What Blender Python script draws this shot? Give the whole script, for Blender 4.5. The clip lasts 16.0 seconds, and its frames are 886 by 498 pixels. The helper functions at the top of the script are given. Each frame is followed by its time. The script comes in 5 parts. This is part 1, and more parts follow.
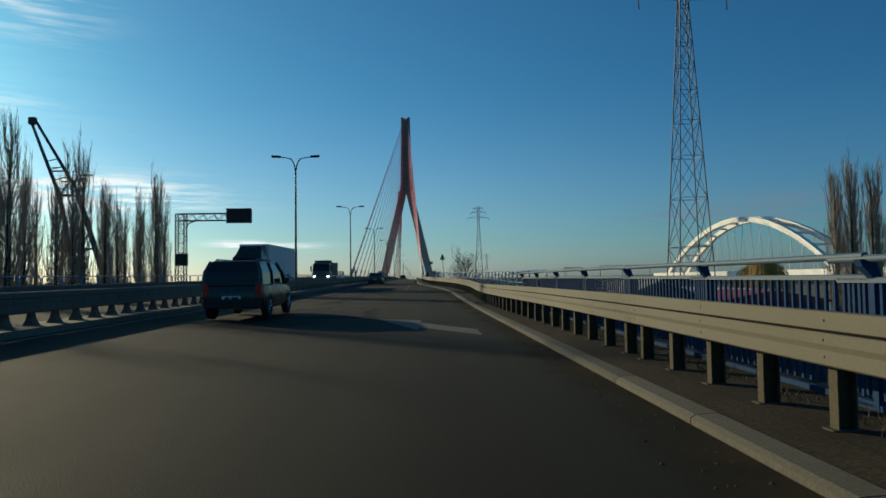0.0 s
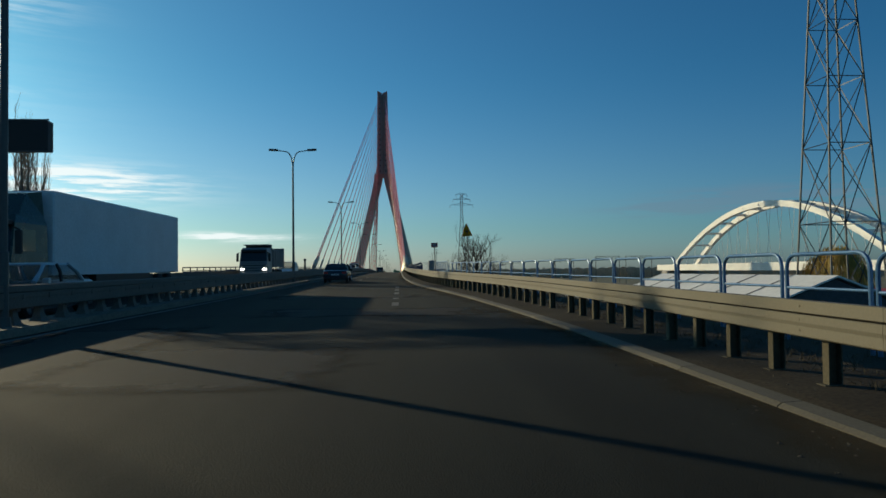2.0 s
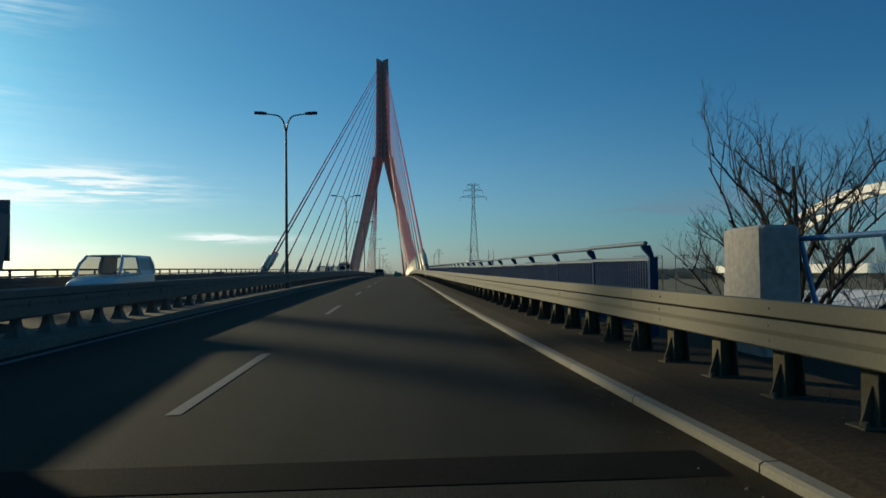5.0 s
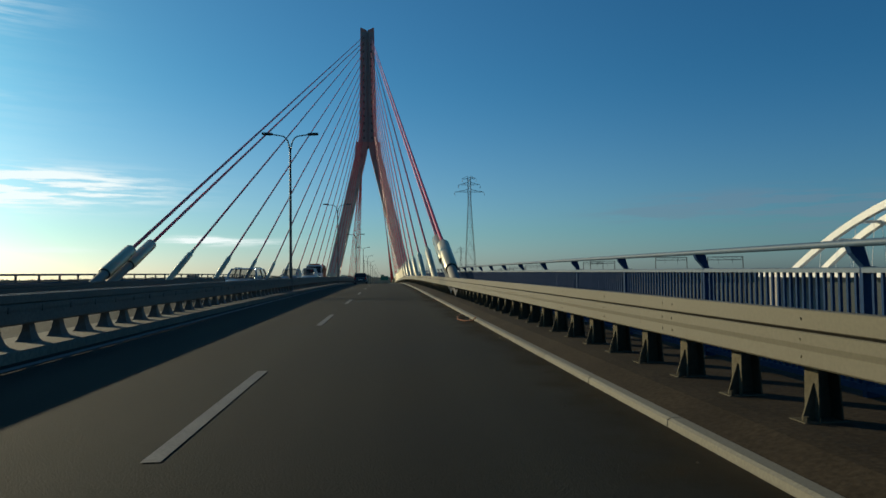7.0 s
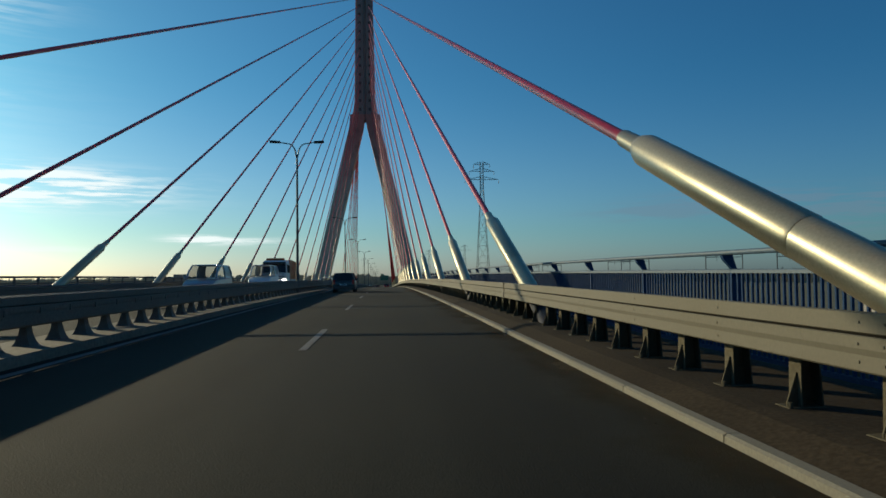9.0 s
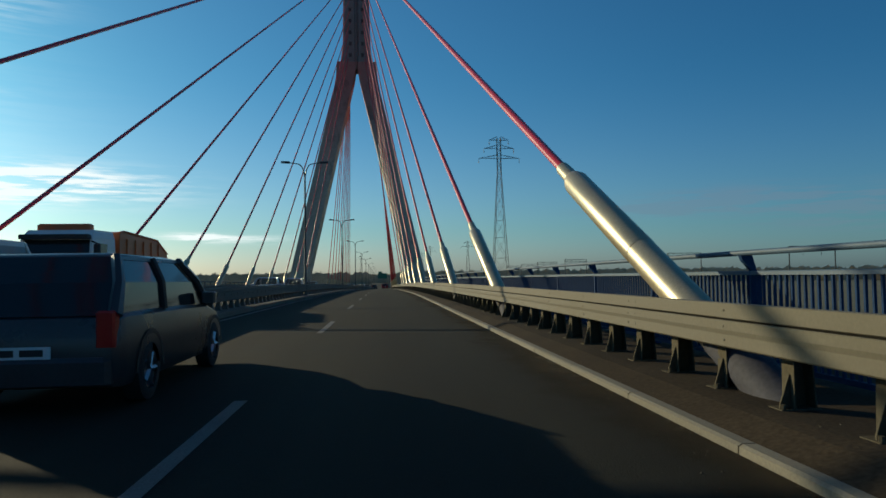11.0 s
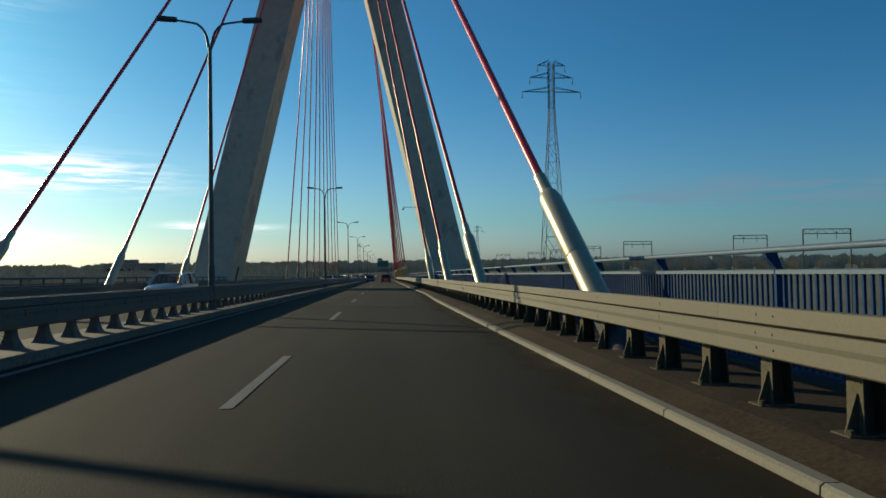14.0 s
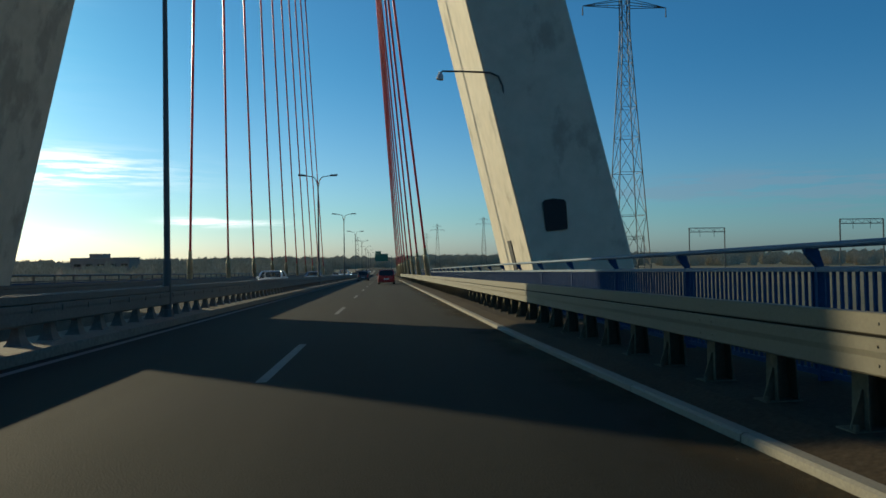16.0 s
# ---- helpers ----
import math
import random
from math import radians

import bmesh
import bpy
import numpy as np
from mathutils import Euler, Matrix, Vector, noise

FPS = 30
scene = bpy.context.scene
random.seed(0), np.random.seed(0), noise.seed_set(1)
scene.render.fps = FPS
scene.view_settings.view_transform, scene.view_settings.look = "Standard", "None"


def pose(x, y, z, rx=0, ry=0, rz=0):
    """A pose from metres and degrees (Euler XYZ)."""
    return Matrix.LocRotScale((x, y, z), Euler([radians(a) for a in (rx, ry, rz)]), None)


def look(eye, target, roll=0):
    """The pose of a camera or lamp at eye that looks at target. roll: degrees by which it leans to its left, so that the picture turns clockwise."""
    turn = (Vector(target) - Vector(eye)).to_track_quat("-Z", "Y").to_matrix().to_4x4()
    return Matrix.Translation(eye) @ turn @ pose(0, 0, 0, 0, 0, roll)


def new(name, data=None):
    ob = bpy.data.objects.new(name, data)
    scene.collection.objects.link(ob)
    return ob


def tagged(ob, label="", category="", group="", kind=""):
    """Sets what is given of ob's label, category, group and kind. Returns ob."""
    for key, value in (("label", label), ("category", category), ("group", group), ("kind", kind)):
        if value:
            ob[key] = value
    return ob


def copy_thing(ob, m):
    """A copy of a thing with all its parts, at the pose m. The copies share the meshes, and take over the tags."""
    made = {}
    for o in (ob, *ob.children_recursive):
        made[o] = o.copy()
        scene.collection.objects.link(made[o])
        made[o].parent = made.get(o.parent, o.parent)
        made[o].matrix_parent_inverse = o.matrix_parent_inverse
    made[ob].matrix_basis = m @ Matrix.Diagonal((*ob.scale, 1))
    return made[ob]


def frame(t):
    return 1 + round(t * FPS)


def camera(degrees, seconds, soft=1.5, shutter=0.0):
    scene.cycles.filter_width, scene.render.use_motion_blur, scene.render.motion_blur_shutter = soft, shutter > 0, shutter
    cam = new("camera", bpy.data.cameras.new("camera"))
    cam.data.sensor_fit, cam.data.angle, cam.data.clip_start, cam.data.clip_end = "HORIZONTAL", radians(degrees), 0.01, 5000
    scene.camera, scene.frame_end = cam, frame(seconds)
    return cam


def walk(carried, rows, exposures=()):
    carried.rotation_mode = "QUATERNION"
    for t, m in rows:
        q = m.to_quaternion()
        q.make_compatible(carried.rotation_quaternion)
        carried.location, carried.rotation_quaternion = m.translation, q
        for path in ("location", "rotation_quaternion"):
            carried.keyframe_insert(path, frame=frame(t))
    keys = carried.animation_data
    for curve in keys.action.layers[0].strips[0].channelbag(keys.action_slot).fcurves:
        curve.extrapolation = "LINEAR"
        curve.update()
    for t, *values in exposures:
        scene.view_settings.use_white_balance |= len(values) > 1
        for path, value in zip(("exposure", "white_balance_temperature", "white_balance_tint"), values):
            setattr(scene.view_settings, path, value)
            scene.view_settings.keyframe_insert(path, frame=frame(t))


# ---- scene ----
# ---- road profile and camera ----
KNOT_Y = (-440, -360, -290, -220, -155, -90, -25, 40, 150, 320, 700)
KNOT_Z = (0.75, 1.37, 1.85, 2.45, 2.67, 1.96, 0.58, -0.92, -3.6, -6.9, -9.0)


def rz(y):
    """Height of the carriageway along the bridge."""
    return float(np.mean(np.interp(y + np.linspace(-28, 28, 15), KNOT_Y, KNOT_Z)))


def rs(y):
    """Slope of the carriageway in degrees."""
    return math.degrees(math.atan((rz(y + 3) - rz(y - 3)) / 6))


EYE = 1.232
cam = camera(67.2, 16.0, soft=1.6)
# seconds, x, y, tilt, turn
ROWS = [
    (0.0, 8.7, -351.35, 2.55, -1.64), (0.5, 8.24, -342.86, 2.38, -2.41), (1.0, 7.85, -334.34, 2.13, -3.0),
    (1.5, 7.55, -325.87, 1.85, -3.52), (2.0, 7.33, -317.46, 1.83, -3.7), (2.5, 7.1, -308.89, 1.64, -3.59),
    (3.0, 6.8, -300.16, 1.7, -3.51), (3.5, 6.47, -291.69, 1.72, -3.52), (4.0, 6.22, -283.38, 1.73, -3.46),
    (6.5, 5.41, -238.19, 2.28, -4.67), (7.0, 5.4, -229.04, 2.2, -4.92), (7.5, 5.37, -219.75, 2.2, -5.1),
    (8.0, 5.34, -210.28, 2.19, -5.23), (8.5, 5.28, -200.51, 2.06, -5.15), (9.0, 5.19, -190.55, 2.12, -4.94),
    (11.5, 5.29, -134.95, 1.84, -5.11), (12.0, 5.3, -123.82, 1.74, -5.11), (12.5, 5.3, -112.5, 1.59, -5.11),
    (13.0, 5.31, -101.05, 1.32, -5.14), (13.5, 5.33, -89.3, 1.07, -5.1), (14.0, 5.34, -77.42, 0.96, -5.02),
    (14.5, 5.32, -65.7, 0.83, -4.96), (15.0, 5.3, -54.47, 0.69, -5.02), (15.5, 5.28, -42.58, 0.64, -5.02),
    (16.0, 5.25, -30.47, 0.6, -5.13),
]
walk(cam, [(t, pose(x, y, rz(y) + EYE, 90 + p, 0.76, yw)) for t, x, y, p, yw in ROWS],
     [(0.0, 0.0), (9.0, 0.05), (13.5, 0.2), (16.0, 0.38)])

# ---- light ----
SUN_EL, SUN_AZ = 15.0, 46.0          # degrees above the horizon; degrees left of the bridge's axis
world = bpy.data.worlds.new("world")
scene.world = world
world.use_nodes = True
nt = world.node_tree
sky = nt.nodes.new("ShaderNodeTexSky")
sky.sky_type, sky.sun_disc = "NISHITA", False
sky.sun_elevation, sky.sun_rotation = radians(SUN_EL), radians(-SUN_AZ)
sky.air_density, sky.dust_density, sky.ozone_density = 1.0, 0.7, 2.5
bg = nt.nodes["Background"]
bg.inputs[1].default_value = 0.106
coord = nt.nodes.new("ShaderNodeTexCoord")
sep = nt.nodes.new("ShaderNodeSeparateXYZ")
nt.links.new(coord.outputs["Generated"], sep.inputs[0])


def wmath(op, a, b=None, c=None):
    n = nt.nodes.new("ShaderNodeMath")
    n.operation = op
    for i, v in enumerate((a, b, c)):
        if v is None:
            continue
        if isinstance(v, (int, float)):
            n.inputs[i].default_value = v
        else:
            nt.links.new(v, n.inputs[i])
    return n.outputs[0]


# thin streaky cirrus, low on the sun's side of the sky
az = wmath("ARCTAN2", sep.outputs[0], sep.outputs[1])
el = wmath("ARCSINE", sep.outputs[2])
mapn = nt.nodes.new("ShaderNodeMapping")
mapn.inputs["Scale"].default_value = (7.0, 7.0, 85.0)
mapn.inputs["Rotation"].default_value = (0, radians(3), 0)
nt.links.new(coord.outputs["Generated"], mapn.inputs[0])
cn = nt.nodes.new("ShaderNodeTexNoise")
cn.inputs["Scale"].default_value, cn.inputs["Detail"].default_value, cn.inputs["Roughness"].default_value = 1.2, 8, 0.6
nt.links.new(mapn.outputs[0], cn.inputs["Vector"])
ramp = nt.nodes.new("ShaderNodeMapRange")
ramp.interpolation_type = "SMOOTHSTEP"
ramp.inputs[1].default_value, ramp.inputs[2].default_value = 0.40, 0.62
nt.links.new(cn.outputs[0], ramp.inputs[0])


def cloud(a0, e0, wa, we, strength):
    """A soft patch round a bearing and a height, both in degrees."""
    u = wmath("DIVIDE", wmath("SUBTRACT", az, radians(a0)), radians(wa))
    v = wmath("DIVIDE", wmath("SUBTRACT", el, radians(e0)), radians(we))
    return wmath("MULTIPLY", wmath("EXPONENT", wmath("MULTIPLY", wmath("ADD", wmath("POWER", wmath("ABSOLUTE", u), 2.0), wmath("POWER", wmath("ABSOLUTE", v), 2.0)), -1.0)), strength)


total = cloud(-28.5, 6.8, 7.5, 1.15, 3.3)
for spec in ((-15.2, 3.0, 2.0, 0.30, 2.2), (-11.5, 2.85, 3.0, 0.28, 1.0), (-32, 20.0, 5, 2.0, 0.5), (-60, 12, 18, 4, 0.9), (-34, 13.0, 4, 0.7, 0.5), (-26, 2.2, 3, 0.2, 0.6)):
    total = wmath("ADD", total, cloud(*spec))
amount = wmath("MINIMUM", wmath("MULTIPLY", ramp.outputs[0], total), 0.9)
mixc = nt.nodes.new("ShaderNodeMix")
mixc.data_type = "RGBA"
nt.links.new(amount, mixc.inputs[0])
tint = nt.nodes.new("ShaderNodeMix")          # clear, cold winter air
tint.data_type, tint.blend_type = "RGBA", "MULTIPLY"
tint.inputs[0].default_value = 1.0
tone = nt.nodes.new("ShaderNodeValToRGB")
tone.color_ramp.interpolation = "EASE"
for i, (p, c) in enumerate(((0.0, (0.50, 0.69, 1.0)), (0.07, (0.40, 0.67, 0.84)), (0.30, (0.23, 0.62, 0.80)))):
    e = tone.color_ramp.elements[i] if i < 2 else tone.color_ramp.elements.new(p)
    e.position, e.color = p, (*c, 1)
nt.links.new(sep.outputs[2], tone.inputs[0])
nt.links.new(tone.outputs[0], tint.inputs[7])
nt.links.new(sky.outputs[0], tint.inputs[6])
nt.links.new(tint.outputs[2], mixc.inputs[6])
mixc.inputs[7].default_value = (8.6, 9.3, 9.2, 1)
# the clear sky is deepest square to the sun
dot = wmath("ADD", wmath("MULTIPLY", sep.outputs[0], -math.sin(radians(SUN_AZ))), wmath("MULTIPLY", sep.outputs[1], math.cos(radians(SUN_AZ))))
deep = nt.nodes.new("ShaderNodeMapRange")
deep.interpolation_type = "SMOOTHSTEP"
for i, v in enumerate((0.0, 0.8, 0.0, 1.0)):
    deep.inputs[i + 1].default_value = v
nt.links.new(dot, deep.inputs[0])
hue = nt.nodes.new("ShaderNodeMix")
hue.data_type = "RGBA"
hue.inputs[6].default_value, hue.inputs[7].default_value = (0.72, 0.875, 0.945, 1), (1, 1, 1, 1)
nt.links.new(deep.outputs[0], hue.inputs[0])
dim = nt.nodes.new("ShaderNodeMix")
dim.data_type, dim.blend_type = "RGBA", "MULTIPLY"
dim.inputs[0].default_value = 1.0
nt.links.new(mixc.outputs[2], dim.inputs[6])
nt.links.new(hue.outputs[2], dim.inputs[7])
# faint rosy veil low on the far side from the sun
veil = wmath("ADD", cloud(29, 5.3, 7, 0.9, 0.8), wmath("ADD", cloud(37, 4.2, 6, 1.2, 0.8), cloud(22, 4.7, 4, 0.5, 0.5)))
rosy = nt.nodes.new("ShaderNodeMix")
rosy.data_type = "RGBA"
nt.links.new(wmath("MINIMUM", wmath("MULTIPLY", ramp.outputs[0], veil), 0.4), rosy.inputs[0])
nt.links.new(dim.outputs[2], rosy.inputs[6])
rosy.inputs[7].default_value = (1.45, 2.05, 2.75, 1)
nt.links.new(rosy.outputs[2], bg.inputs[0])

sun = new("sun", bpy.data.lights.new("sun", "SUN"))
sun.data.energy, sun.data.angle, sun.data.color = 3.5, radians(0.53), (1.0, 0.86, 0.55)
sun.matrix_world = look((0, 0, 60), (math.sin(radians(SUN_AZ)), -math.cos(radians(SUN_AZ)), 60 - math.tan(radians(SUN_EL))))

# ---- materials ----
def material(name, color, rough=0.7, metal=0.0, vary=0.25, scale=3.0, grain=40.0, bump=0.15, second=None, rand=0.0, spec=None):
    """A surface with broad stains, fine grain and relief."""
    m = bpy.data.materials.new(name)
    m.use_nodes = True
    t = m.node_tree
    b = t.nodes["Principled BSDF"]
    tc = t.nodes.new("ShaderNodeTexCoord")
    n1 = t.nodes.new("ShaderNodeTexNoise")
    n1.inputs["Scale"].default_value, n1.inputs["Detail"].default_value = scale, 5
    n2 = t.nodes.new("ShaderNodeTexNoise")
    n2.inputs["Scale"].default_value, n2.inputs["Detail"].default_value = grain, 3
    for n in (n1, n2):
        t.links.new(tc.outputs["Object"], n.inputs["Vector"])
    mr = t.nodes.new("ShaderNodeMapRange")
    mr.inputs[1].default_value, mr.inputs[2].default_value = 0.32, 0.68
    t.links.new(n1.outputs[0], mr.inputs[0])
    mix = t.nodes.new("ShaderNodeMix")
    mix.data_type = "RGBA"
    dark = second or tuple(c * (1 - vary) for c in color)
    mix.inputs[6].default_value, mix.inputs[7].default_value = (*dark, 1), (*color, 1)
    t.links.new(mr.outputs[0], mix.inputs[0])
    hsv = t.nodes.new("ShaderNodeHueSaturation")
    t.links.new(mix.outputs[2], hsv.inputs["Color"])
    g = t.nodes.new("ShaderNodeMapRange")
    g.inputs[3].default_value, g.inputs[4].default_value = 1 - vary * 0.8, 1 + vary * 0.8
    g.inputs[1].default_value, g.inputs[2].default_value = 0.3, 0.7
    t.links.new(n2.outputs[0], g.inputs[0])
    if rand:
        oi = t.nodes.new("ShaderNodeObjectInfo")
        rr = t.nodes.new("ShaderNodeMapRange")
        rr.inputs[3].default_value, rr.inputs[4].default_value = 1 - rand, 1 + rand
        t.links.new(oi.outputs["Random"], rr.inputs[0])
        mu = t.nodes.new("ShaderNodeMath")
        mu.operation = "MULTIPLY"
        t.links.new(g.outputs[0], mu.inputs[0])
        t.links.new(rr.outputs[0], mu.inputs[1])
        t.links.new(mu.outputs[0], hsv.inputs["Value"])
    else:
        t.links.new(g.outputs[0], hsv.inputs["Value"])
    t.links.new(hsv.outputs[0], b.inputs["Base Color"])
    ro = t.nodes.new("ShaderNodeMapRange")
    ro.inputs[3].default_value, ro.inputs[4].default_value = max(0.02, rough - 0.1), min(1, rough + 0.1)
    t.links.new(n1.outputs[0], ro.inputs[0])
    t.links.new(ro.outputs[0], b.inputs["Roughness"])
    b.inputs["Metallic"].default_value = metal
    if spec is not None:
        b.inputs["Specular IOR Level"].default_value = spec
    if bump:
        bu = t.nodes.new("ShaderNodeBump")
        bu.inputs["Strength"].default_value, bu.inputs["Distance"].default_value = bump, 0.02
        t.links.new(n2.outputs[0], bu.inputs["Height"])
        t.links.new(bu.outputs[0], b.inputs["Normal"])
    return m


def plain(name, color, rough=0.5, metal=0.0, emit=0.0):
    m = bpy.data.materials.new(name)
    m.use_nodes = True
    b = m.node_tree.nodes["Principled BSDF"]
    b.inputs["Base Color"].default_value, b.inputs["Roughness"].default_value = (*color, 1), rough
    b.inputs["Metallic"].default_value = metal
    if emit:
        b.inputs["Emission Color"].default_value, b.inputs["Emission Strength"].default_value = (*color, 1), emit
    return m


def asphalt_material():
    """Worn asphalt with lighter wheel tracks, dark patches and coarse grain."""
    m = material("asphalt", (0.0190, 0.0194, 0.0132), 0.92, vary=0.3, scale=0.35, grain=70, bump=0.35, spec=0.15)
    t = m.node_tree
    b = t.nodes["Principled BSDF"]
    old = b.inputs["Base Color"].links[0].from_socket
    tc = t.nodes.new("ShaderNodeTexCoord")
    mp = t.nodes.new("ShaderNodeMapping")
    mp.inputs["Scale"].default_value = (1.1, 0.025, 1)
    t.links.new(tc.outputs["Object"], mp.inputs[0])
    n = t.nodes.new("ShaderNodeTexNoise")
    n.inputs["Scale"].default_value, n.inputs["Detail"].default_value = 1.0, 6
    t.links.new(mp.outputs[0], n.inputs["Vector"])
    r = t.nodes.new("ShaderNodeMapRange")
    r.inputs[1].default_value, r.inputs[2].default_value = 0.35, 0.7
    r.inputs[3].default_value, r.inputs[4].default_value = 0.72, 1.25
    t.links.new(n.outputs[0], r.inputs[0])
    h = t.nodes.new("ShaderNodeHueSaturation")
    t.links.new(old, h.inputs["Color"])
    t.links.new(r.outputs[0], h.inputs["Value"])
    t.links.new(h.outputs[0], b.inputs["Base Color"])
    return m


def pylon_material():
    """Bare concrete below, red paint that fades in towards the head."""
    m = material("pylon_concrete", (0.47, 0.42, 0.33), 0.8, vary=0.10, scale=0.3, grain=1.6, bump=0.05)
    t = m.node_tree
    b = t.nodes["Principled BSDF"]
    old = b.inputs["Base Color"].links[0].from_socket
    tc = t.nodes.new("ShaderNodeTexCoord")
    s = t.nodes.new("ShaderNodeSeparateXYZ")
    t.links.new(tc.outputs["Object"], s.inputs[0])
    r = t.nodes.new("ShaderNodeMapRange")
    r.interpolation_type = "SMOOTHSTEP"
    r.inputs[1].default_value, r.inputs[2].default_value = 20, 46
    r.inputs[4].default_value = 0.62
    t.links.new(s.outputs[2], r.inputs[0])
    x = t.nodes.new("ShaderNodeMix")
    x.data_type = "RGBA"
    t.links.new(r.outputs[0], x.inputs[0])
    t.links.new(old, x.inputs[6])
    x.inputs[7].default_value = (0.52, 0.077, 0.072, 1)
    # weathered blotches and faint rain streaks
    mp = t.nodes.new("ShaderNodeMapping")
    mp.inputs["Scale"].default_value = (0.5, 0.5, 0.3)
    t.links.new(tc.outputs["Object"], mp.inputs[0])
    bl = t.nodes.new("ShaderNodeTexNoise")
    bl.inputs["Scale"].default_value, bl.inputs["Detail"].default_value, bl.inputs["Roughness"].default_value = 1.0, 7, 0.62
    t.links.new(mp.outputs[0], bl.inputs["Vector"])
    st = t.nodes.new("ShaderNodeMapRange")
    st.interpolation_type = "SMOOTHSTEP"
    st.inputs[1].default_value, st.inputs[2].default_value = 0.53, 0.64
    st.inputs[3].default_value, st.inputs[4].default_value = 1.0, 0.70
    t.links.new(bl.outputs[0], st.inputs[0])
    h = t.nodes.new("ShaderNodeHueSaturation")
    t.links.new(x.outputs[2], h.inputs["Color"])
    t.links.new(st.outputs[0], h.inputs["Value"])
    t.links.new(h.outputs[0], b.inputs["Base Color"])
    return m


def feathered(m, lo=0.45, hi=0.85, scale=1.6, across=False):
    """Frays the rim of a stain: it thins out towards the edge of its sheet."""
    t = m.node_tree
    b = t.nodes["Principled BSDF"]
    uv = t.nodes.new("ShaderNodeUVMap")
    s = t.nodes.new("ShaderNodeSeparateXYZ")
    t.links.new(uv.outputs[0], s.inputs[0])

    def op(kind, a, c):
        n = t.nodes.new("ShaderNodeMath")
        n.operation = kind
        for i, v in enumerate((a, c)):
            if isinstance(v, (int, float)):
                n.inputs[i].default_value = v
            else:
                t.links.new(v, n.inputs[i])
        return n.outputs[0]

    if across:
        d = s.outputs[0]
    else:
        u = op("MULTIPLY", s.outputs[0], op("SUBTRACT", 1.0, s.outputs[0]))
        v = op("MULTIPLY", s.outputs[1], op("SUBTRACT", 1.0, s.outputs[1]))
        d = op("MULTIPLY", op("MINIMUM", u, v), 5.0)
    tc = t.nodes.new("ShaderNodeTexCoord")
    n = t.nodes.new("ShaderNodeTexNoise")
    n.inputs["Scale"].default_value, n.inputs["Detail"].default_value, n.inputs["Roughness"].default_value = scale, 7, 0.65
    t.links.new(tc.outputs["Object"], n.inputs["Vector"])
    r = t.nodes.new("ShaderNodeMapRange")
    r.interpolation_type = "SMOOTHSTEP"
    r.inputs[1].default_value, r.inputs[2].default_value = lo, hi
    r.inputs[4].default_value = 0.9
    t.links.new(op("ADD", op("MULTIPLY", d, 0.75), op("MULTIPLY", op("SUBTRACT", n.outputs[0], 0.5), 1.5)), r.inputs[0])
    t.links.new(r.outputs[0], b.inputs["Alpha"])
    return m


M_ASPH = asphalt_material()
M_PYLON = pylon_material()
M_HEADC = material("pylon_head_concrete", (0.302, 0.242, 0.221), 0.8, vary=0.16, scale=0.3, grain=5, bump=0.1)
M_HEADR = material("pylon_red_paint", (0.554, 0.0907, 0.0655), 0.6, vary=0.14, scale=0.3, grain=5, bump=0.06)
M_KERB = material("kerb_stone", (0.203, 0.188, 0.141), 0.85, vary=0.16, scale=0.7, grain=45, rand=0.12)
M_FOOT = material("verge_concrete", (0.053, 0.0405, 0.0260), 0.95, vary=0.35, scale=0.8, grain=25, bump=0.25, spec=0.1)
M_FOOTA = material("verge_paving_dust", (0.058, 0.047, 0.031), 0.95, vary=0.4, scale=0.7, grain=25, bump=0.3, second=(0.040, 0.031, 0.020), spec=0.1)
M_DECK = material("deck_concrete", (0.333, 0.312, 0.283), 0.85, vary=0.2, scale=0.5, grain=12)
M_RAIL = material("dusty_galvanised_steel", (0.112, 0.100, 0.066), 0.66, 0.2, vary=0.10, scale=0.5, grain=35, bump=0.02, rand=0.06)
M_MED = material("grimy_barrier_steel", (0.116, 0.106, 0.0888), 0.65, 0.1, vary=0.25, scale=1.2, grain=16, bump=0.08, rand=0.1)
M_POST = material("weathered_galvanised_post", (0.112, 0.098, 0.066), 0.8, 0.0, vary=0.2, scale=2, grain=25, bump=0.08, rand=0.1, spec=0.08)
M_PAINT = material("worn_road_paint", (0.132, 0.127, 0.110), 0.75, vary=0.35, scale=2.5, grain=50, second=(0.0896, 0.084, 0.0784))
M_RUBBED = material("rubbed_dirty_paint", (0.098, 0.094, 0.078), 0.8, vary=0.3, scale=2.0, grain=40, second=(0.062, 0.058, 0.047))
M_FAINT = feathered(material("rubbed_road_paint", (0.105, 0.100, 0.086), 0.8, vary=0.35, scale=2.5, grain=50), 0.30, 0.75, 3.0)
M_EDGE = material("edge_line_paint", (0.15, 0.145, 0.13), 0.75, vary=0.35, scale=2.0, grain=50, second=(0.144, 0.137, 0.13))
M_BLUE = material("blue_painted_steel", (0.012, 0.046, 0.118), 0.7, 0.0, vary=0.15, scale=2, grain=20, bump=0.03, spec=0.12)
M_PALE = material("pale_blue_steel", (0.058, 0.108, 0.160), 0.62, 0.0, vary=0.12, scale=2, grain=20, bump=0.03)
M_HOOP = material("steel_blue_tube", (0.0706, 0.171, 0.312), 0.35, 0.2, vary=0.12, scale=2, grain=20, bump=0.03)
M_RED = material("red_cable_sheath", (0.62, 0.030, 0.042), 0.33, 0.0, vary=0.12, scale=1.5, grain=12, bump=0.03)
M_STEEL = material("stay_anchor_steel", (0.49, 0.42, 0.278), 0.36, 0.52, vary=0.12, scale=0.7, grain=40, bump=0.015)
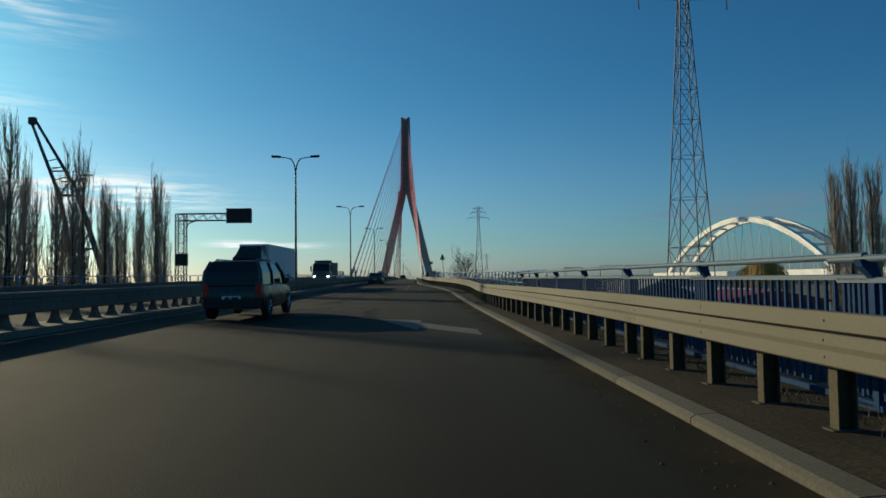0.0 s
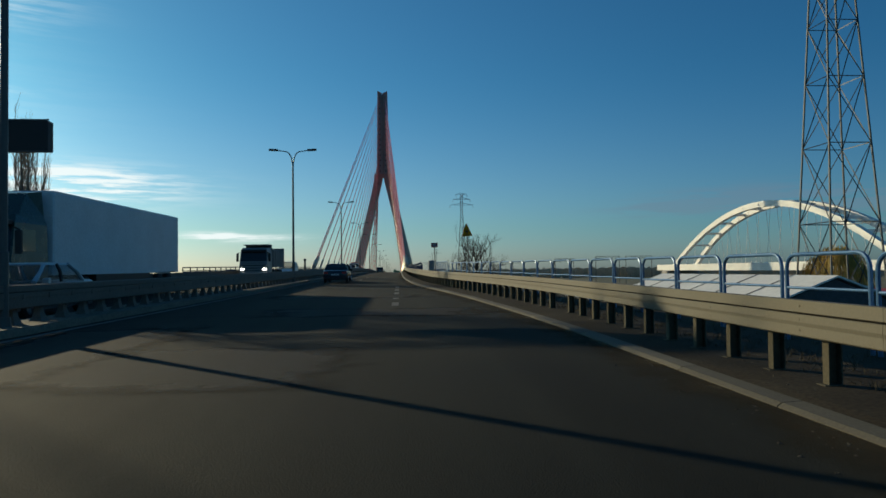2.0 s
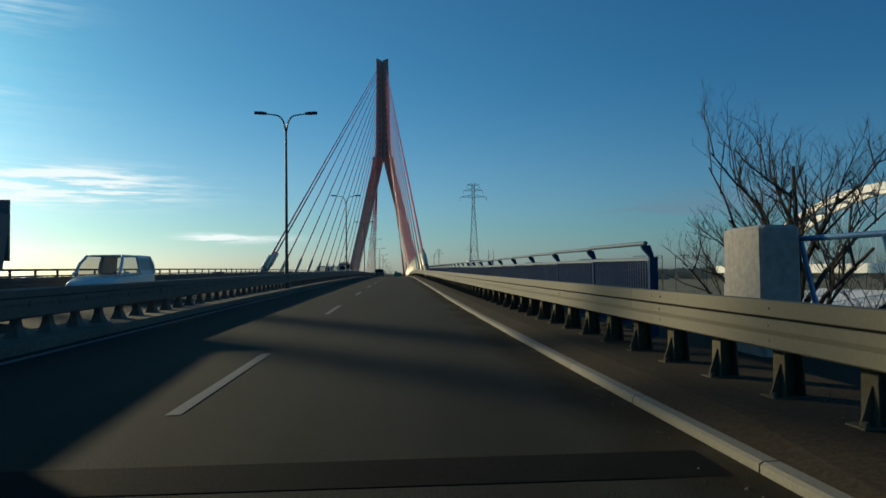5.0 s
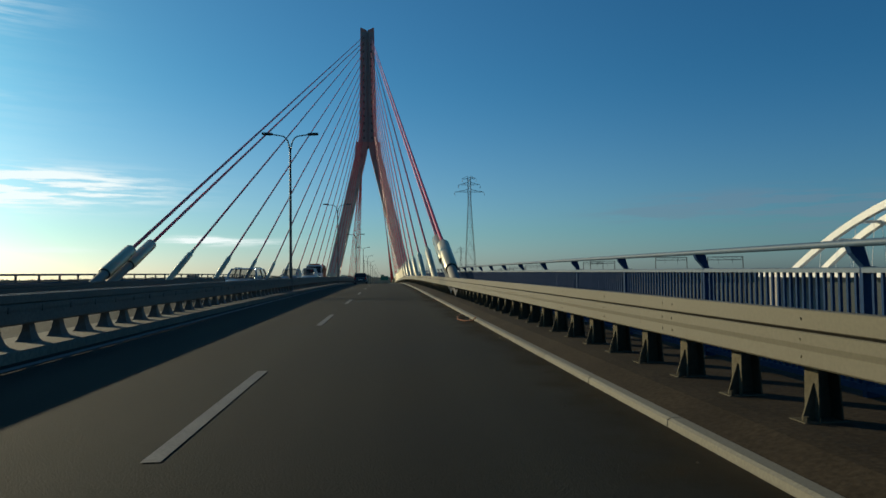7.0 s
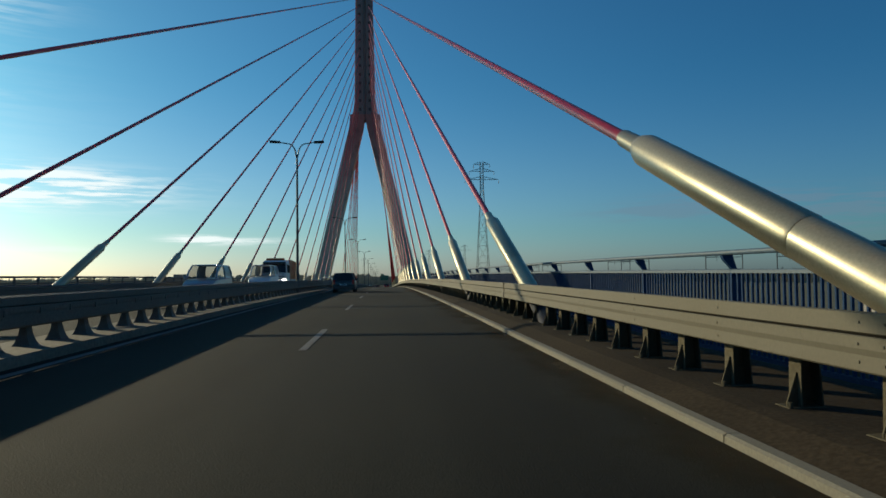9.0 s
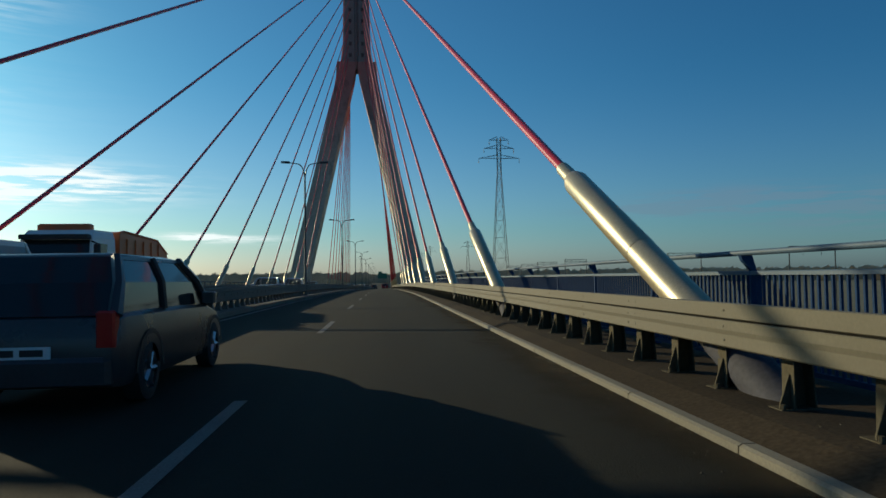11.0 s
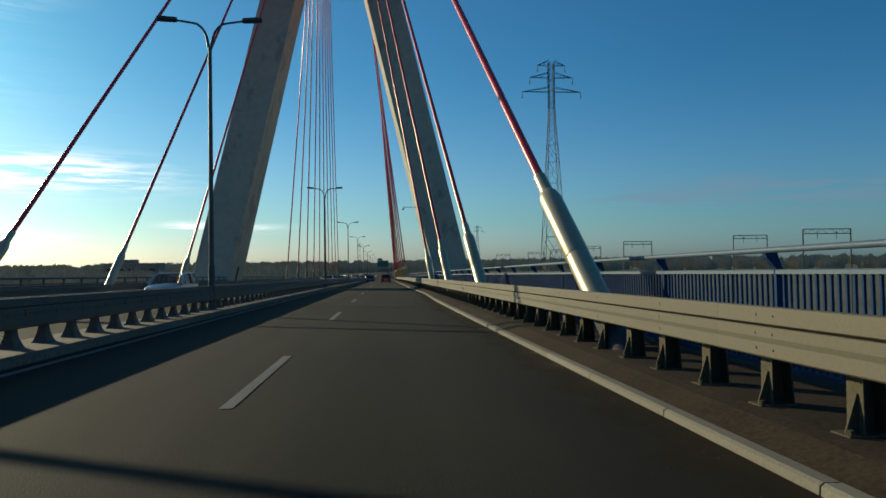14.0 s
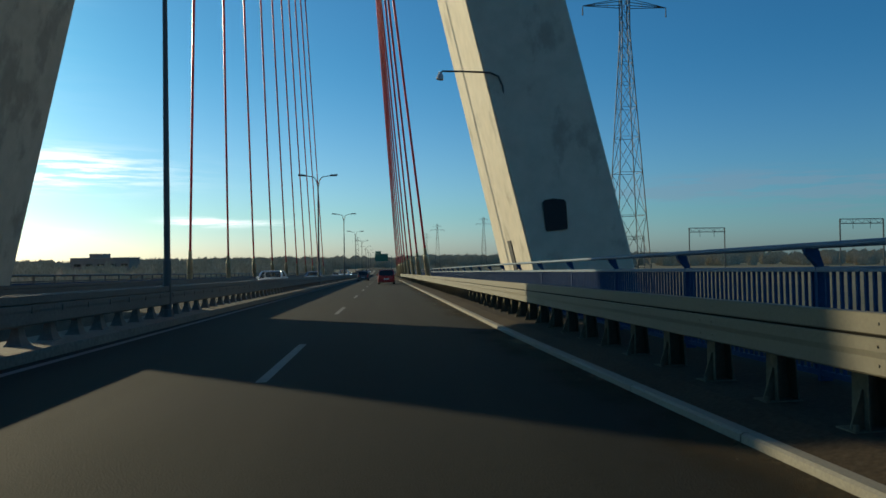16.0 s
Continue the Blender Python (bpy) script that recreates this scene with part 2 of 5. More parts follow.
M_MEDC = material("median_concrete", (0.20, 0.182, 0.142), 0.9, vary=0.25, scale=0.6, grain=14, spec=0.2)
M_PIPE = material("dull_anchor_pipe", (0.25, 0.232, 0.195), 0.7, 0.1, vary=0.15, scale=1.2, grain=30, bump=0.03)
M_SHOE = material("dark_anchor_steel", (0.075, 0.076, 0.092), 0.75, vary=0.2, scale=1.5, grain=25, spec=0.2)
M_DARK = material("dark_recess", (0.0144, 0.0144, 0.0158), 0.8, vary=0.2, scale=2, grain=20)
M_LAMP = material("lamp_grey_steel", (0.065, 0.068, 0.066), 0.5, 0.15, vary=0.12, scale=2, grain=20, bump=0.03)
M_LATT = material("lattice_steel", (0.072, 0.078, 0.080), 0.6, 0.3, vary=0.2, scale=1, grain=10)
M_WHITE = material("white_bridge_paint", (0.749, 0.731, 0.673), 0.5, vary=0.07, scale=0.3, grain=6, bump=0.03)
# twig colour lightened to carry the haze in front of the poplars
M_BARK = material("hazed_bare_twigs", (0.36, 0.30, 0.235), 0.9, vary=0.3, scale=1.2, grain=12, bump=0.2, spec=0.2)
M_BARKD = material("dark_bark", (0.054, 0.0446, 0.036), 0.9, vary=0.3, scale=1.2, grain=12, bump=0.3)
M_WILLOW = material("golden_willow_twigs", (0.423, 0.272, 0.0504), 0.8, vary=0.3, scale=1.0, grain=10)
# brown twigs made paler and greyer: distance haze is in the colour
M_WOODS = material("hazed_winter_woods", (0.42, 0.36, 0.27), 0.95, vary=0.35, scale=0.05, grain=0.6, second=(0.30, 0.275, 0.20), rand=0.0, spec=0.1)
M_GROUND = material("winter_grassland", (0.131, 0.116, 0.0605), 0.95, vary=0.4, scale=0.02, grain=0.6, second=(0.0756, 0.0806, 0.0353), bump=0.3)
M_GRASS = material("verge_grass", (0.049, 0.042, 0.0224), 0.95, vary=0.4, scale=1.0, grain=14, second=(0.0308, 0.028, 0.0154), bump=0.5)
M_WATER = material("river_water", (0.02, 0.05, 0.075), 0.12, vary=0.1, scale=0.2, grain=1.2, bump=0.35)
M_GLASS = plain("car_glass", (0.015, 0.02, 0.022), 0.06)
M_CLEAR = plain("clear_car_glass", (0.02, 0.03, 0.03), 0.05)
M_CLEAR.node_tree.nodes["Principled BSDF"].inputs["Alpha"].default_value = 0.4
M_TYRE = material("tyre_rubber", (0.018, 0.018, 0.018), 0.85, vary=0.2, scale=8, grain=60)
M_RIM = plain("alloy_rim", (0.4, 0.4, 0.42), 0.3, 0.9)
M_TRIM = material("black_plastic", (0.0144, 0.0144, 0.0144), 0.6, vary=0.2, scale=6, grain=60, bump=0.05)
M_TAIL = plain("tail_lamp_red", (0.49, 0.0168, 0.014), 0.2)
M_HEAD = plain("headlamp_lens", (0.75, 0.76, 0.78), 0.12, 0.3)
M_LIT = plain("lit_headlamp", (1.0, 0.95, 0.85), 0.2, 0.0, 6.0)
M_PLATE = plain("plate_white", (0.7, 0.7, 0.68), 0.4)
M_INK = plain("black_ink", (0.02, 0.02, 0.02), 0.5)
M_YEL = material("sign_yellow", (0.775, 0.275, 0.01), 0.7, vary=0.12, scale=3, grain=20, bump=0.0, spec=0.1)
M_SIGNRED = material("sign_red", (0.238, 0.0112, 0.0308), 0.4, vary=0.1, scale=3, grain=20, bump=0.0)
M_SIGNG = material("sign_green", (0.014, 0.14, 0.084), 0.45, vary=0.1, scale=3, grain=20, bump=0.0)
M_SIGNW = plain("sign_white", (0.45, 0.45, 0.44), 0.4)
M_ROOF = material("pale_sheet_roof", (0.744, 0.732, 0.684), 0.5, vary=0.1, scale=0.2, grain=3, bump=0.05)
M_WALL = material("warehouse_wall", (0.302, 0.221, 0.182), 0.8, vary=0.2, scale=0.3, grain=4)
M_SAND = material("joint_sealant", (0.010, 0.0098, 0.0090), 0.9, vary=0.3, scale=3, grain=30, spec=0.05)
M_LITTER = material("gutter_dirt", (0.07, 0.0574, 0.0385), 0.95, vary=0.4, scale=1.5, grain=30, second=(0.056, 0.049, 0.035), bump=0.5)
M_DRIFT = feathered(material("gutter_drift", (0.056, 0.043, 0.023), 0.95, vary=0.3, scale=0.9, grain=40, bump=0.3, spec=0.1), 0.2, 0.95, 0.7, True)
M_TAR = feathered(material("tar_stain", (0.0161, 0.0154, 0.0126), 0.85, vary=0.3, scale=3, grain=50, bump=0.3, spec=0.2), 0.1, 0.55, 0.8)
M_KERBD = material("dirt_covered_kerb", (0.105, 0.0938, 0.0658), 0.9, vary=0.25, scale=0.8, grain=40, rand=0.2)
M_WALLD = material("dark_shed_wall", (0.07, 0.0728, 0.077), 0.8, vary=0.2, scale=0.3, grain=4)
M_SHED = material("red_shed_paint", (0.308, 0.035, 0.035), 0.6, vary=0.2, scale=0.4, grain=5)
M_STRAW = material("dry_straw", (0.084, 0.0686, 0.0378), 0.95, vary=0.35, scale=3, grain=30)
# near-black colour that stands in for shade inside the rail's slot
M_SLOT = material("seam_shade", (0.016, 0.0145, 0.011), 0.95, vary=0.3, scale=3, grain=30, bump=0.1, spec=0.05)
M_RUST = material("rusty_iron", (0.224, 0.077, 0.0308), 0.8, 0.3, vary=0.3, scale=6, grain=50)


# ---- mesh building ----
class Geo:
    """A list of corners and faces that becomes one mesh."""

    def __init__(self):
        self.v, self.f = [], []

    def add(self, vs, fs):
        n = len(self.v)
        self.v += [tuple(p) for p in vs]
        self.f += [tuple(i + n for i in q) for q in fs]
        return self

    def box(self, x0, x1, y0, y1, z0, z1, m=None):
        vs = [(x, y, z) for z in (z0, z1) for x, y in ((x0, y0), (x1, y0), (x1, y1), (x0, y1))]
        if m is not None:
            vs = [m @ Vector(p) for p in vs]
        return self.add(vs, [(3, 2, 1, 0), (4, 5, 6, 7), (0, 1, 5, 4), (1, 2, 6, 5), (2, 3, 7, 6), (3, 0, 4, 7)])

    def bevel_box(self, x0, x1, y0, y1, z0, z1, b=0.02, m=None):
        """A box whose upright and upper edges are chamfered."""
        loops = []
        for z, k in ((z0, 0), (z1 - b, 0), (z1, b)):
            a0, a1, c0, c1 = x0 + k, x1 - k, y0 + k, y1 - k
            loops.append([(a0 + b, c0, z), (a1 - b, c0, z), (a1, c0 + b, z), (a1, c1 - b, z), (a1 - b, c1, z), (a0 + b, c1, z), (a0, c1 - b, z), (a0, c0 + b, z)])
        return self.loft(loops, m=m)

    def loft(self, loops, closed=True, caps=True, m=None):
        n = len(loops[0])
        vs = [p for lp in loops for p in lp]
        if m is not None:
            vs = [m @ Vector(p) for p in vs]
        fs = []
        for i in range(len(loops) - 1):
            for j in range(n if closed else n - 1):
                k = (j + 1) % n
                fs.append((i * n + j, i * n + k, (i + 1) * n + k, (i + 1) * n + j))
        if caps:
            fs.append(tuple(range(n - 1, -1, -1)))
            fs.append(tuple(range((len(loops) - 1) * n, len(loops) * n)))
        return self.add(vs, fs)

    def tube(self, points, radii, n=8, caps=True):
        """A round bar along points."""
        pts = [Vector(p) for p in points]
        if isinstance(radii, (int, float)):
            radii = [radii] * len(pts)
        loops = []
        for i, p in enumerate(pts):
            d = (pts[min(i + 1, len(pts) - 1)] - pts[max(i - 1, 0)]).normalized()
            a = d.cross(Vector((0, 0, 1)))
            if a.length < 1e-3:
                a = Vector((1, 0, 0))
            a.normalize()
            c = a.cross(d)
            loops.append([p + (a * math.cos(t) + c * math.sin(t)) * radii[i] for t in (2 * math.pi * k / n for k in range(n))])
        return self.loft(loops, caps=caps)

    def disc(self, c, axis, r, w, n=20, hole=0.0):
        a = Vector(axis).normalized()
        return self.tube([Vector(c) - a * w / 2, Vector(c) + a * w / 2], r, n)

    def extrude(self, outline, y0, y1, axis="y"):
        """An outline of (u, z) pushed along y (u = x) or along x (u = y)."""
        if axis == "y":
            return self.loft([[(u, y0, z) for u, z in outline], [(u, y1, z) for u, z in outline]])
        return self.loft([[(y0, u, z) for u, z in outline], [(y1, u, z) for u, z in outline]])


def mesh_of(name, g, mat, smooth=False):
    me = bpy.data.meshes.new(name)
    me.from_pydata(g.v, [], g.f)
    if isinstance(mat, (list, tuple)):
        for q in mat:
            me.materials.append(q)
    else:
        me.materials.append(mat)
    bm = bmesh.new()
    bm.from_mesh(me)
    bmesh.ops.recalc_face_normals(bm, faces=bm.faces)
    bm.to_mesh(me)
    bm.free()
    if smooth:
        me.shade_smooth()
        me.set_sharp_from_angle(angle=radians(38))
    return me


def part(name, g, mat, parent=None, label="", smooth=False, at=None):
    ob = new(name, g if isinstance(g, bpy.types.Mesh) else mesh_of(name, g, mat, smooth))
    ob.parent = parent
    if at is not None:
        ob.matrix_basis = at
    return tagged(ob, label)


def thing(name, label, category, group="", kind="", at=None):
    ob = new(name)
    ob.empty_display_size = 0.3
    if at is not None:
        ob.matrix_basis = at
    return tagged(ob, label, category, group, kind)


def structure(name, g, mat, label, category, smooth=False):
    return tagged(part(name, g, mat, None, label, smooth), category=category, kind="structure")


# ---- plan of the road ----
KERB_Y = (-900, -350, -340, -326, -304, -297, -290, -286, -284, -282, -278, -273, -268, -258, -245, -200, -120, -92, -82, -60, -44, -39, -28, -20, 900)
KERB_X = (11.0, 10.75, 10.6, 10.35, 10.35, 9.98, 9.55, 9.2, 8.98, 8.72, 8.3, 8.05, 7.88, 7.62, 7.43, 7.39, 7.46, 7.57, 7.55, 7.45, 7.47, 7.66, 7.64, 7.44, 7.42)
RAIL_Y = (-900, -346, -338, -333, -327, -321, -310, -302, -297, -290, -286, -284, -282, -280, -277, -274, -270, -266, -255, -245, -236, 900)
RAIL_X = (11.5, 11.47, 11.34, 11.27, 11.16, 11.2, 11.5, 11.45, 11.3, 10.8, 10.4, 10.17, 9.95, 9.75, 9.43, 9.2, 9.0, 8.8, 8.45, 8.25, 8.15, 8.15)
MID = -0.45                       # middle of the central strip


def kx(y):
    """Road face of the kerb on the camera's side."""
    return float(np.mean(np.interp(y + np.linspace(-5, 5, 7), KERB_Y, KERB_X)))


def railx(y):
    """Road face of the guard rail beam on the camera's side."""
    return float(np.mean(np.interp(y + np.linspace(-3, 3, 5), RAIL_Y, RAIL_X)))


def rr(y):
    """Height of the verge side, which dips a little on the bend before the bridge."""
    return rz(y) + float(np.interp(y, (-346, -338, -331, -326, -318, -311, -280, -262), (0.0, -0.03, -0.08, -0.14, -0.15, -0.11, -0.06, 0.0)))


LKERB = -7.4                      # kerb of the other carriageway
BR0, BR1 = -262.0, 176.0          # ends of the bridge deck


def strip(name, x0, x1, y0, y1, step, dz, mat, label, category, thick=0.0, parent=None):
    """A band of road surface that follows the profile; x0 and x1 are numbers or functions of y."""
    g = Geo()
    ys = np.arange(y0, y1 + step * 0.5, step)
    loops = []
    for y in ys:
        a = x0(y) if callable(x0) else x0
        b = x1(y) if callable(x1) else x1
        z = (dz(y) if callable(dz) else rz(y) + dz)
        row = [(a, y, z), (b, y, z)]
        if thick:
            row += [(b, y, z - thick), (a, y, z - thick)]
        loops.append(row)
    g.loft(loops, closed=bool(thick), caps=bool(thick))
    if parent is not None:
        return part(name, g, mat, parent, label)
    return structure(name, g, mat, label, category)


road = strip("road", lambda y: LKERB if y > -262 else LKERB - 0.2, lambda y: kx(y) + 0.15, -720, 620, 6, 0.0, M_ASPH,
             "worn grey asphalt carriageway with pale wheel tracks", "road", thick=0.35)
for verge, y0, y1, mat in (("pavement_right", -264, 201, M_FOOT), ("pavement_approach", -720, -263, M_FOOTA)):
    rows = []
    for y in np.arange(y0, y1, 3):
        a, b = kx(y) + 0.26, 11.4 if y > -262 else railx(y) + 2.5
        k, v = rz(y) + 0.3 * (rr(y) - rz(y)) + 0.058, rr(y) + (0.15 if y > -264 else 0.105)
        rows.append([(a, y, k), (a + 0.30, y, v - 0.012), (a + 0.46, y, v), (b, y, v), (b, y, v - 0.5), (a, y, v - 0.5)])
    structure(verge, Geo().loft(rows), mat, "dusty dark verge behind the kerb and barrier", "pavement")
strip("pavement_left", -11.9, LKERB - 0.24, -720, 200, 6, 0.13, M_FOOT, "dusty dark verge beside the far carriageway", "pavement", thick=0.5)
strip("median", MID - 0.62, MID + 0.62, -720, 420, 6, 0.16, M_MEDC, "pale concrete strip between the carriageways", "median", thick=0.2)


def uv_sheet(name, rows, mat, label, category):
    """A thin sheet on the road whose corners carry 0 to 1 across and along."""
    g = Geo().loft(rows, closed=False, caps=False)
    ob = structure(name, g, mat, label, category)
    n, m = len(rows[0]), len(rows)
    lay = ob.data.uv_layers.new(name="sheet")
    for lp in ob.data.loops:
        lay.data[lp.index].uv = ((lp.vertex_index % n) / (n - 1), (lp.vertex_index // n) / (m - 1))
    return ob


uv_sheet("gutter_dirt", [[(kx(y) - 0.83 + 0.97 * k / 3, y, rz(y) + 0.004) for k in range(4)] for y in np.arange(-356, 61, 2)], M_DRIFT, "sandy dirt drifted along the kerb", "dirt")
# deck edge beams and slab under the bridge
strip("deck", -11.9, 11.4, BR0, BR1, 6, -0.36, M_DECK, "concrete bridge deck slab", "deck", thick=1.6)

# kerb stones
kerb = structure("kerb", Geo().loft([[(LKERB - 0.24, y, rz(y) - 0.1), (LKERB, y, rz(y) - 0.1), (LKERB - 0.02, y, rz(y) + 0.14), (LKERB - 0.24, y, rz(y) + 0.14)] for y in np.arange(-500, 201, 5)]),
                 M_KERB, "pale stone kerb along the carriageways", "kerb")
stone = Geo().loft([[(0.135, y, -0.2), (0.27, y, -0.2), (0.27, y, 0.068), (0.175, y, 0.068), (0.15, y, 0.052)] for y in (0.008, 1.992)])
stone_dirty = mesh_of("kerb_stone", Geo().loft([[(0.12, y, -0.2), (0.36, y, -0.2), (0.36, y, 0.088), (0.18, y, 0.078), (0.14, y, 0.05)] for y in (0.008, 1.992)]), M_KERBD)
stone = mesh_of("kerb_stone", stone, M_KERB)


def kz(y):
    """Height of the kerb line."""
    return rz(y) + 0.3 * (rr(y) - rz(y))


def along(y, off, length, line=kx, level=kz):
    """The pose of a piece that starts at y beside the kerb or rail and runs along the road."""
    y1 = y + length
    x0, x1 = line(y) + off, line(y1) + off
    return pose(x0, y, level(y), math.degrees(math.atan((level(y1) - level(y)) / length)), 0, -math.degrees(math.atan((x1 - x0) / length)))


for i in range(212):
    y = -354 + 2 * i
    part("kerb_stone", stone_dirty if y < -268 else stone, None, kerb, at=along(y, 0, 2.0))

# ---- road paint and joints ----
lines = structure("lane_markings", Geo().loft([[(x, y, rz(y) + 0.006) for x in (0.40, 0.55)] for y in np.arange(-500, 301, 5)], closed=False, caps=False),
                  M_EDGE, "worn white lane markings painted on asphalt", "marking")


def dash(x, y, length, w=0.13, mat=None):
    n = max(2, int(length) + 1)
    ys = np.linspace(y, y + length, n)
    part("dash", Geo().loft([[(x - w / 2, q, rz(q) + 0.006), (x + w / 2, q, rz(q) + 0.006)] for q in ys], closed=False, caps=False), mat or M_PAINT, lines)


for k in range(-12, 15):
    dash(3.86, -22.8 - 12.07 * k, 4.0)
for y in (-202.9, -213.5, -224.5, -236.2, -248.1, -260.0):
    dash(3.86, y, 4.0)
for k in range(18):
    dash(3.52, -267.3 - 6.0 * k, 2.0, mat=M_FAINT)
for k in range(6):
    dash(7.17, -279.9 - 4.2 * k, 1.9, 0.22, M_RUBBED)
arrow = Geo()
for poly in (((7.35, -332.6), (8.62, -333.5), (8.55, -336.6)), ((8.6, -334.4), (9.86, -336.6), (9.86, -338.0), (8.57, -335.8))):
    arrow.add([(x, y, rz(y) + 0.006) for x, y in poly], [tuple(range(len(poly)))])
part("merge_arrow", arrow, M_RUBBED, lines, "worn white merge arrow")
for i, (y, w) in enumerate(((-262, 0.5), (-300, 0.1), (-320, 0.15))):
    structure("expansion_joint", Geo().add([(x, q, rz(q) + 0.005) for x, q in ((0.2, y), (kx(y) - 0.02, y - 0.03), (kx(y) - 0.02, y + w), (0.2, y + w))], [(0, 1, 2, 3)]),
              M_SAND, "dark sealed joint across the asphalt", "joint")
# dark tar bands and patches on the approach
for i, (x0, x1, y0, y1) in enumerate(((0.4, 3.6, -313, -302), (3.8, 7.4, -332, -325.5), (0.6, 7.2, -310.5, -306.5), (3.2, 10.0, -301, -297.4), (4.1, 9.9, -323, -318), (1.6, 8.8, -291.5, -288.3))):
    rows = [[(x0 + (x1 - x0) * k / 2 + 0.1 * math.sin(q), q - 0.2 * k, rz(q) + 0.0045) for k in range(3)] for q in np.linspace(y0, y1, 4)]
    uv_sheet("road_patch", rows, M_TAR, "dark tarry stain on the worn asphalt", "patch")

# ---- guard rails ----
SEG = 6.0
BEAM = [(0.0, 0.935), (0.0, 0.818), (0.006, 0.812), (0.07, 0.810), (0.07, 0.799), (-0.004, 0.796), (-0.010, 0.789), (-0.010, 0.715), (-0.004, 0.675), (-0.006, 0.578), (0.004, 0.566), (0.09, 0.576), (0.09, 0.935), (0.085, 0.942), (0.006, 0.942)]
MBEAM = BEAM[:9] + [(-0.006, 0.50), (0.02, 0.47), (0.09, 0.48)] + BEAM[12:]


def beam_mesh(name, flip=1, outline=BEAM, mat=None):
    g = Geo().loft([[(flip * u, y, z) for u, z in outline] for y in (0.0, SEG)])
    for k in (1, 3, 5):                          # small bolt heads in pairs
        for z, u in ((0.88, 0.0), (0.745, -0.010), (0.63, -0.005)):
            for q in ((0.2, 0.42) if k == 5 else (0.2,)):
                g.tube([(flip * u, k + q, z), (flip * (u - 0.006), k + q, z)], 0.0095, 6)
    return mesh_of(name, g, mat or M_RAIL)


beam_r = beam_mesh("rail_beam")
beam_l = beam_mesh("rail_beam", -1, BEAM, M_MED)
mbeam_r = beam_mesh("rail_beam", 1, MBEAM, M_MED)
mbeam_l = beam_mesh("rail_beam", -1, MBEAM, M_MED)
post_g = Geo()
post_g.loft([[(0.085 + k, -0.07 - w, z), (0.097 + k, -0.07 - w, z), (0.097 + k, 0.07 + w, z), (0.085 + k, 0.07 + w, z)] for z, w, k in ((0.1, 0.012, -0.01), (0.87, 0.0, 0.0))])
post_g.loft([[(0.09, y, 0.1), (0.27, y, 0.1), (0.22, y, 0.87), (0.095, y, 0.87)] for y in (0.054, 0.066)])
post_g.loft([[(0.26, -0.06, 0.1), (0.272, -0.06, 0.1), (0.272, 0.06, 0.1), (0.26, 0.06, 0.1)], [(0.21, -0.06, 0.87), (0.222, -0.06, 0.87), (0.222, 0.06, 0.87), (0.21, 0.06, 0.87)]])
post_g.box(-0.03, 0.083, -0.05, 0.05, 0.62, 0.80)
post_m = mesh_of("post", post_g, M_POST)
chan_g = Geo().box(0.085, 0.097, -0.05, 0.05, 0.1, 0.89).box(0.097, 0.235, 0.038, 0.05, 0.1, 0.89).box(0.223, 0.235, -0.04, 0.038, 0.1, 0.89).box(0.0, 0.085, -0.04, 0.04, 0.62, 0.80)
chan_m = mesh_of("post", chan_g, M_POST)             # open channel, its web on the far side
foot_m = mesh_of("base_plate", Geo().bevel_box(0.03, 0.245, -0.07, 0.07, 0.098, 0.110, 0.005), M_POST)
plate_m = mesh_of("base_plate", Geo().bevel_box(-0.035, 0.29, -0.095, 0.095, 0.098, 0.113, 0.005), M_POST)
guss_m = mesh_of("gusset", Geo().loft([[(-0.01, y, 0.113), (0.08, y, 0.113), (0.08, y, 0.37), (0.07, y, 0.37), (-0.01, y, 0.14)] for y in (-0.03, -0.016)]), M_POST)

bolt_m = mesh_of("bolt", Geo().tube([(-0.01, -0.07, 0.11), (-0.01, -0.07, 0.15)], 0.02, 6), M_POST)
side_post = mesh_of("post", Geo().loft([[(-0.05, y, 0.13), (0.05, y, 0.13), (0.05, y, 0.9), (-0.05, y, 0.9)] for y in (-0.05, 0.05)]), M_MED)


# dark strip laid in the slot: its shade is put in as colour
seam_m = mesh_of("seam", Geo().box(0.003, 0.06, 0.002, SEG - 0.002, 0.797, 0.811), M_SLOT)


def roadside_rail(at, bridge, shift):
    """Six metres of rail; on the bridge the posts stand farther back and carry gussets and bolts."""
    ob = thing("guard_rail", "dusty galvanised steel guard rail on short posts", "guard rail", "guard rails beside the carriageway", at=at)
    part("rail_beam", beam_r, None, ob)
    part("seam", seam_m, None, ob, "dark strip painted as shade in the seam between the two ribs")
    for k in range(int(SEG)):
        p = part("post", post_m if bridge else chan_m, None, ob, at=pose(0.13, k + shift, 0.045) if bridge else pose(0.03, k + shift, 0.005))
        part("base_plate", plate_m if bridge else foot_m, None, p)
        if bridge:
            part("gusset", guss_m, None, p)
            part("bolt", bolt_m, None, p)
    return ob


for i in range(-60, 14):
    y = SEG * i
    shift = float(np.select([y < -342, y < -300, y < -282, y < -266, y <= -150], [0.3, -0.03, 0.78, 0.25, 0.42], 0.65))
    roadside_rail(along(y, 0.0, SEG, railx, rr), y > -266, shift)

splice_m = mesh_of("splice_plate", Geo().loft([[(u - 0.006, y, z) for u, z in BEAM[:11]] + [(0.03, y, 0.57), (0.03, y, 0.945)] for y in (-0.17, 0.17)]).box(-0.022, 0.02, -0.006, 0.006, 0.56, 0.955), M_RAIL)
for y in (-174.0, -105.0, -42.0):
    near = min((o for o in scene.objects if o.name.startswith("guard_rail")), key=lambda o: abs(o.matrix_basis.translation.y - y))
    part("splice_plate", splice_m, None, near, "overlapping beam joint")

